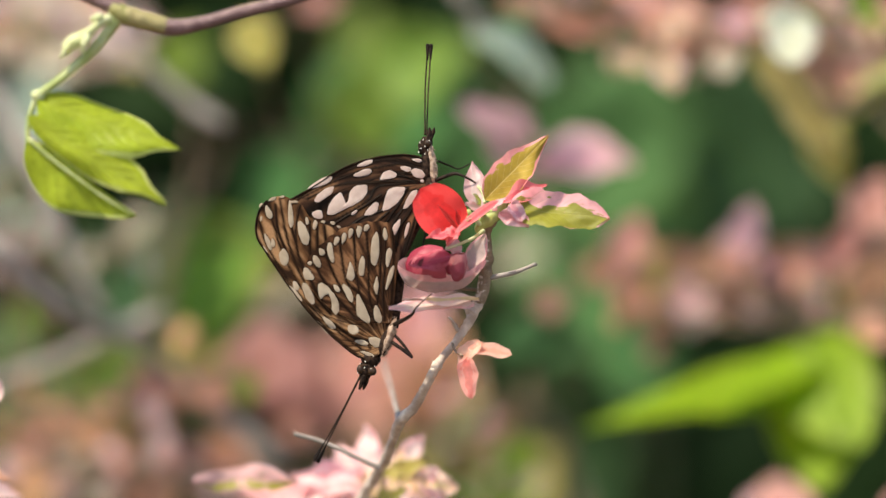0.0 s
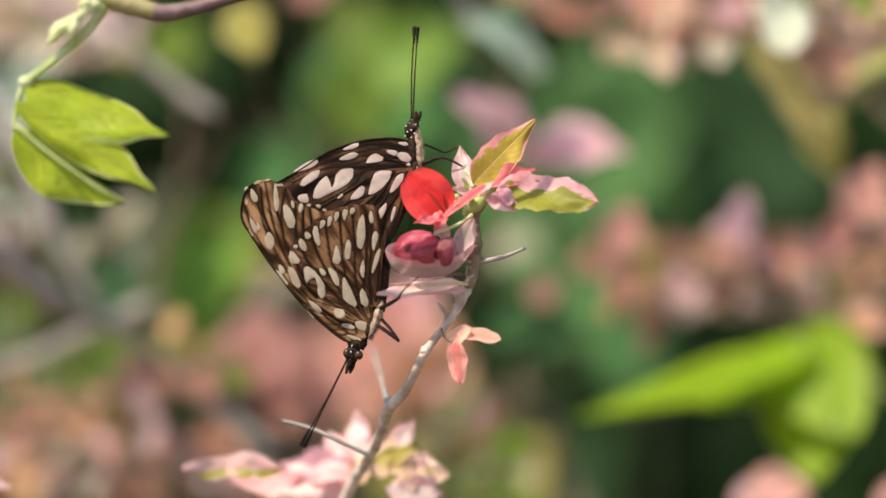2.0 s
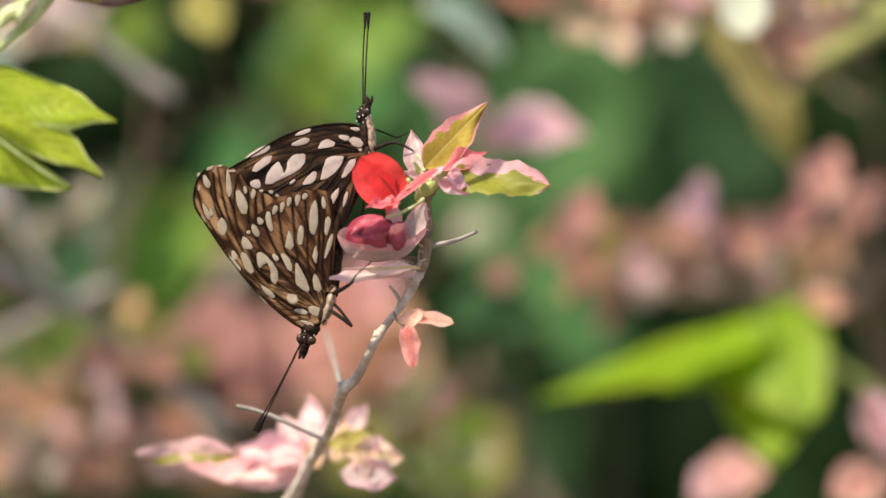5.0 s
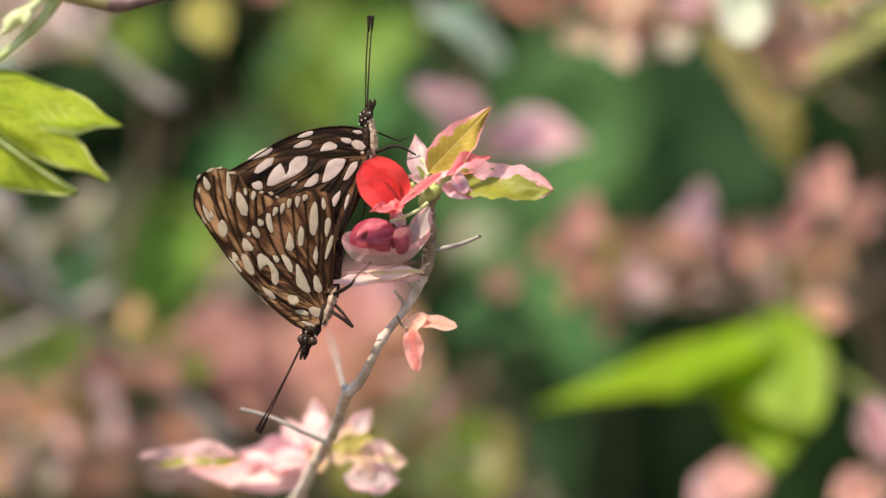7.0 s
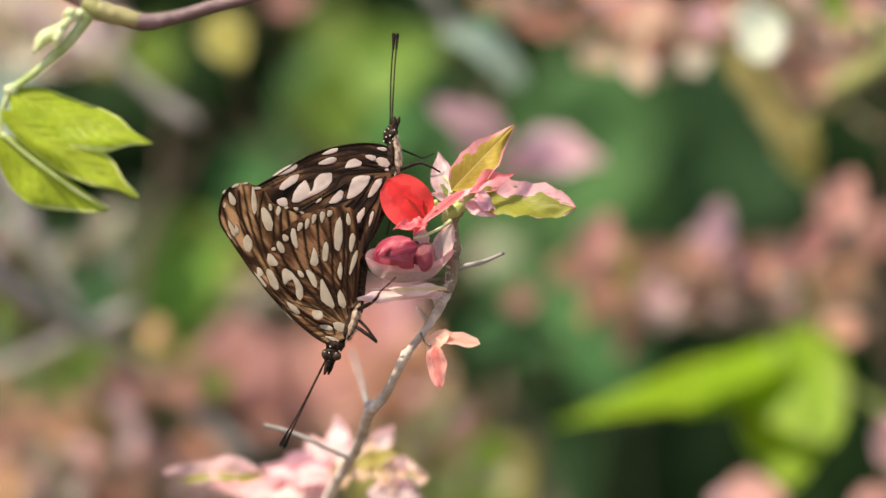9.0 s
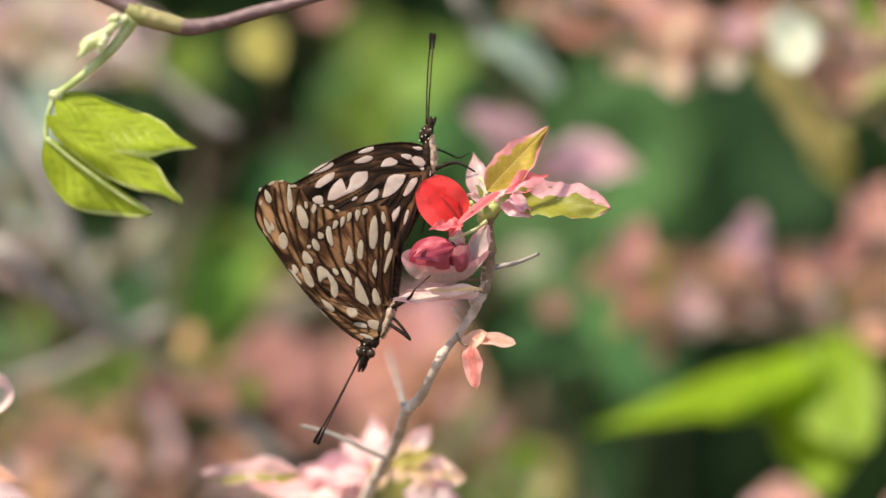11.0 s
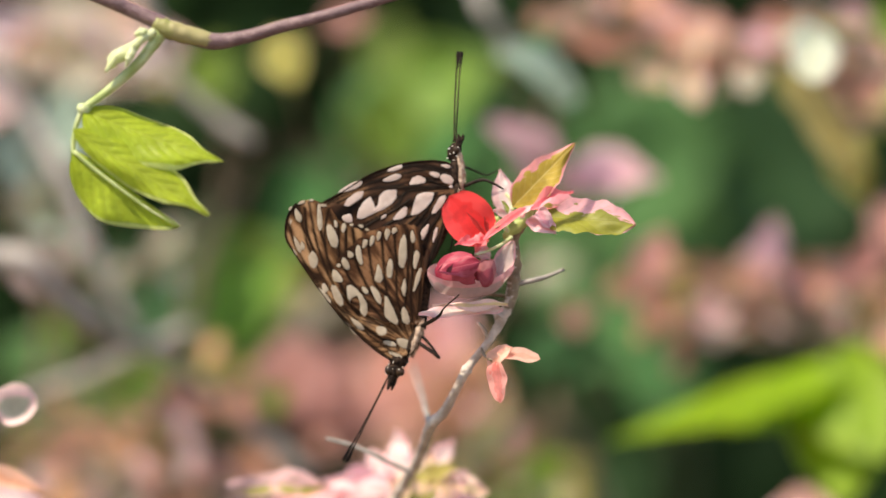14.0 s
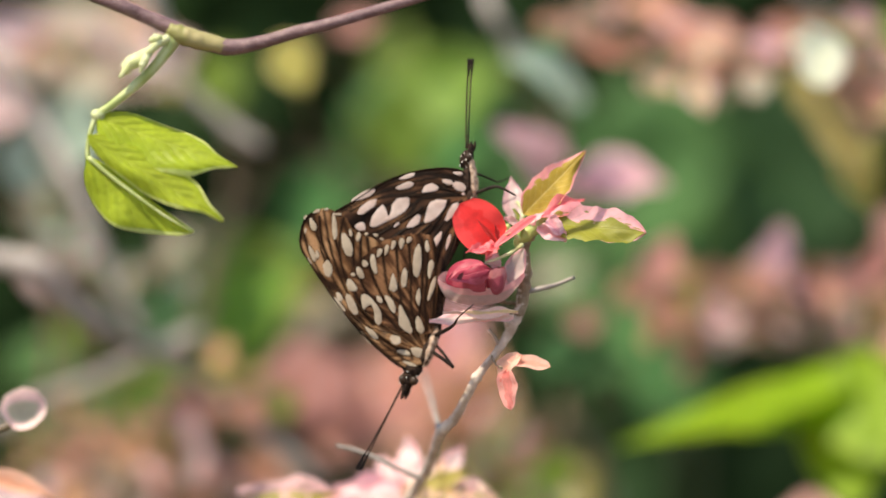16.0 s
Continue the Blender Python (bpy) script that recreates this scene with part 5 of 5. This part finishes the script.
def hedge():
    """A dense dark hedge of countless leaves that closes the view."""
    rnd = random.Random(41)
    verts, faces = [], []
    for i in range(30000):
        x, z = (rnd.uniform(-0.9, 0.9), rnd.uniform(0.5, 1.9)) if i % 2 else (rnd.uniform(-2.6, 2.6), rnd.uniform(0.0, 2.5))
        y = 2.5 + abs(rnd.gauss(0, 0.25)) + 0.12 * math.sin(x * 5 + z * 3) + (0.25 if z > 2.2 else 0)
        L = rnd.uniform(0.06, 0.16)
        an = rnd.uniform(0, 6.283)
        d = Vector((math.cos(an), rnd.uniform(-0.4, 0.4), math.sin(an) * 0.8 - 0.3)).normalized()
        f = Vector((rnd.uniform(-0.5, 0.5), -1, rnd.uniform(0, 1.2)))
        s = d.cross(f).normalized() * L * 0.26
        up = s.cross(d).normalized() * L * 0.06
        p, c = Vector((x, y, z)), len(verts)
        for q in (p, p + d * L * 0.35 + s + up, p + d * L * 0.75 + s * 0.7 + up, p + d * L, p + d * L * 0.75 - s * 0.7 + up, p + d * L * 0.35 - s + up, p + d * L * 0.5):
            verts.append(tuple(q))
        faces += [(c, c + 1, c + 6), (c + 1, c + 2, c + 6), (c + 2, c + 3, c + 6), (c + 3, c + 4, c + 6), (c + 4, c + 5, c + 6), (c + 5, c, c + 6)]
    me = bpy.data.meshes.new("hedge")
    me.from_pydata(verts, [], faces)
    me.shade_smooth()
    me.materials.append(M_HEDGE)
    tagged(new("hedge", me), "dense dark green hedge far behind the shrubs", "hedge", "", "stuff")


def hedge_mat():
    m, nt, bs = nodes("hedge_leaf")
    g = nt.nodes.new("ShaderNodeNewGeometry")
    c = mix_color(nt, g.outputs["Random Per Island"], (0.006, 0.016, 0.005), (0.022, 0.05, 0.014))
    nt.links.new(c, bs.inputs["Base Color"])
    bs.inputs["Roughness"].default_value = 0.8
    bs.inputs["Specular IOR Level"].default_value = 0.08
    return m


M_HEDGE = hedge_mat()
hedge()


# ---- the curled pale leaves at the edge ----
def side_sprig():
    b = shrub("snow_bush", "snow bush sprig with a curled pale pink leaf", "shrub", (-0.16, 0.95), [
        [(-60, 720, 4, 0), (-120, 780, 5, 0), (-260, 1100, 9, 20), (-300, 2500, 20, 40)]], [], 0.90, M_BROWNTWIG, 29)
    bowl(b, M_CURL, at(-34, 692, 0.905), (0.25, -0.95, 0.12), (1, 0, 0.18), 44 * S, 37 * S, 34 * S, 88, 10, "curled pale leaf with a pink rim")
    near_leaf(b, M_PEACH, (-110, 810), (20, 850), 50, d=0.91, facing=(0, -0.8, 0.6), fold=20, seed=42)
    near_leaf(b, M_PALE, (-130, 850), (40, 880), 60, d=0.93, facing=(0, -0.8, 0.6), fold=20, seed=43)
    c = shrub("snow_bush", "snow bush sprig with soft pink leaves low down", "shrub", (0.20, 1.15), [
        [(1610, 770, 5, 0), (1640, 900, 7, 0), (1700, 1300, 12, 20)]],
        [(PK, 1640, 800, 130, -70, 0), (SA, 1610, 910, 120, 20, 10), (SA, 1385, 890, 120, 5, 60), (PK, 1350, 905, 100, 30, 60)], 1.08, M_BROWNTWIG, 31)
    return b, c


side_sprig()


# ---- what sways ----
# seconds, shift to the right and up (metres), lean clockwise (degrees)
UPPER_SWAY = [
    (0.0, 0.00000, 0.00000, 0.00),
    (0.5, -0.00055, 0.00055, 0.11),
    (1.0, -0.00050, 0.00063, 0.10),
    (1.5, -0.00094, 0.00071, 0.00),
    (2.0, -0.00120, 0.00106, 0.05),
    (2.5, -0.00274, 0.00121, -0.02),
    (3.0, -0.00208, 0.00001, -0.32),
    (3.5, -0.00256, 0.00109, -0.13),
    (4.0, -0.00288, 0.00074, -0.34),
    (4.5, -0.00250, 0.00037, -0.33),
    (4.7, -0.00251, 0.00037, -0.33),
    (6.8, -0.00272, 0.00195, 0.42),
    (7.0, -0.00262, 0.00159, 0.42),
    (7.5, -0.00259, 0.00160, 0.76),
    (8.0, -0.00261, 0.00087, 0.59),
    (8.5, -0.00170, 0.00146, 0.55),
    (8.7, -0.00157, 0.00167, 0.55),
    (10.8, -0.00210, 0.00297, 1.23),
    (11.0, -0.00174, 0.00369, 1.23),
    (11.5, -0.00018, 0.00267, 1.05),
    (12.0, -0.00066, 0.00225, 0.93),
    (12.5, -0.00027, 0.00243, 1.07),
    (13.0, -0.00031, 0.00203, 0.60),
    (13.5, -0.00029, 0.00221, 0.57),
    (14.0, -0.00004, 0.00226, 0.74),
    (14.5, 0.00038, 0.00225, 0.18),
    (15.0, 0.00034, 0.00172, 0.31),
    (15.5, 0.00022, 0.00240, 0.67),
    (16.0, 0.00113, 0.00170, 0.06),
]
LOWER_SWAY = [
    (0.0, 0.00000, 0.00000, 0.00),
    (0.5, -0.00057, 0.00059, 0.02),
    (1.0, -0.00040, 0.00076, -0.20),
    (1.5, -0.00101, 0.00092, -0.34),
    (2.0, -0.00113, 0.00123, -0.21),
    (2.5, -0.00278, 0.00141, -0.63),
    (3.0, -0.00213, 0.00021, -0.62),
    (3.5, -0.00259, 0.00124, -0.31),
    (4.0, -0.00292, 0.00090, -0.74),
    (4.5, -0.00241, 0.00049, -0.40),
    (4.7, -0.00242, 0.00049, -0.40),
    (6.8, -0.00259, 0.00236, -0.87),
    (7.0, -0.00249, 0.00200, -0.87),
    (7.5, -0.00263, 0.00219, -0.29),
    (8.0, -0.00250, 0.00136, -0.70),
    (8.5, -0.00159, 0.00209, -0.66),
    (8.7, -0.00146, 0.00230, -0.66),
    (10.8, -0.00192, 0.00361, -0.19),
    (11.0, -0.00156, 0.00433, -0.19),
    (11.5, 0.00002, 0.00304, 0.03),
    (12.0, -0.00062, 0.00260, -0.30),
    (12.5, -0.00016, 0.00287, -0.06),
    (13.0, -0.00030, 0.00233, -0.29),
    (13.5, -0.00033, 0.00255, -0.08),
    (14.0, 0.00001, 0.00260, -0.08),
    (14.5, 0.00039, 0.00240, 0.11),
    (15.0, 0.00031, 0.00187, 0.14),
    (15.5, 0.00020, 0.00265, 0.14),
    (16.0, 0.00117, 0.00165, 0.19),
]
TWIG_SWAY = [
    (0.0, 0.00000, 0.00000, 0.00),
    (0.5, -0.00017, 0.00037, -0.26),
    (1.0, -0.00015, 0.00051, -0.20),
    (1.5, -0.00033, 0.00058, -0.39),
    (2.0, -0.00055, 0.00079, -0.44),
    (2.5, -0.00172, 0.00083, -0.69),
    (3.0, -0.00138, 0.00000, -0.59),
    (3.5, -0.00154, 0.00064, -0.80),
    (4.0, -0.00187, 0.00052, -0.79),
    (4.5, -0.00172, 0.00025, -0.85),
    (4.7, -0.00173, 0.00025, -0.85),
    (6.8, -0.00123, 0.00142, -0.76),
    (7.0, -0.00112, 0.00112, -0.76),
    (7.5, -0.00110, 0.00100, -0.67),
    (8.0, -0.00107, 0.00065, -0.61),
    (8.5, -0.00060, 0.00096, -0.61),
    (8.7, -0.00034, 0.00111, -0.61),
    (10.8, -0.00022, 0.00187, -0.84),
    (11.0, 0.00009, 0.00254, -0.84),
    (11.5, 0.00095, 0.00186, -0.49),
    (12.0, 0.00049, 0.00167, -0.44),
    (12.5, 0.00071, 0.00161, -0.48),
    (13.0, 0.00057, 0.00144, -0.38),
    (13.5, 0.00052, 0.00157, -0.57),
    (14.0, 0.00067, 0.00170, -0.33),
    (14.5, 0.00076, 0.00158, -0.54),
    (15.0, 0.00070, 0.00130, -0.20),
    (15.5, 0.00082, 0.00172, -0.33),
    (16.0, 0.00101, 0.00116, -0.18),
]
VINE_SWAY = [
    (0.0, 0.00000, 0.00000, 0.00),
    (0.5, -0.00032, 0.00011, 0.02),
    (1.0, 0.00004, 0.00098, -0.17),
    (1.5, -0.00024, 0.00056, -0.09),
    (2.0, -0.00046, 0.00038, -0.17),
    (2.5, -0.00134, -0.00021, 0.00),
    (3.0, -0.00190, -0.00041, -0.17),
    (3.5, -0.00179, 0.00046, -0.24),
    (4.0, -0.00193, 0.00047, -0.17),
    (4.5, -0.00277, -0.00005, -0.17),
    (4.7, -0.00279, -0.00028, -0.17),
    (6.8, -0.00196, 0.00068, -0.22),
    (7.0, -0.00193, 0.00045, -0.22),
    (7.5, -0.00150, 0.00006, -0.15),
    (8.0, -0.00107, 0.00030, -0.13),
    (8.5, -0.00066, 0.00060, -0.22),
    (8.7, -0.00037, 0.00059, -0.22),
    (10.8, 0.00132, 0.00131, -0.21),
    (11.0, 0.00160, 0.00122, -0.21),
    (11.5, 0.00173, 0.00100, -0.21),
    (12.0, 0.00186, 0.00065, 0.03),
    (12.5, 0.00151, 0.00050, -0.20),
    (13.0, 0.00201, 0.00088, -0.20),
    (13.5, 0.00202, 0.00099, -0.13),
    (14.0, 0.00234, 0.00087, -0.13),
    (14.5, 0.00250, 0.00072, -0.20),
    (15.0, 0.00267, 0.00053, -0.04),
    (15.5, 0.00312, 0.00100, -0.13),
    (16.0, 0.00337, 0.00071, -0.22),
]


def sway(ob, rows, pivot):
    home = Vector(ORIGIN[ob.name])
    out = []
    for t, x, z, r in rows:
        turn = Matrix.Rotation(radians(r), 4, "Y")
        p = Vector(pivot)
        out.append((t, Matrix.Translation(p + Vector((x, 0, z))) @ turn @ Matrix.Translation(home - p)))
    walk(ob, out)


def motions():
    sway(FLY_UP, UPPER_SWAY, at(690, 560))
    sway(FLY_LO, LOWER_SWAY, at(690, 560))
    sway(BRANCH, TWIG_SWAY, at(690, 780))
    sway(VINE, VINE_SWAY, at(200, 40))


motions()
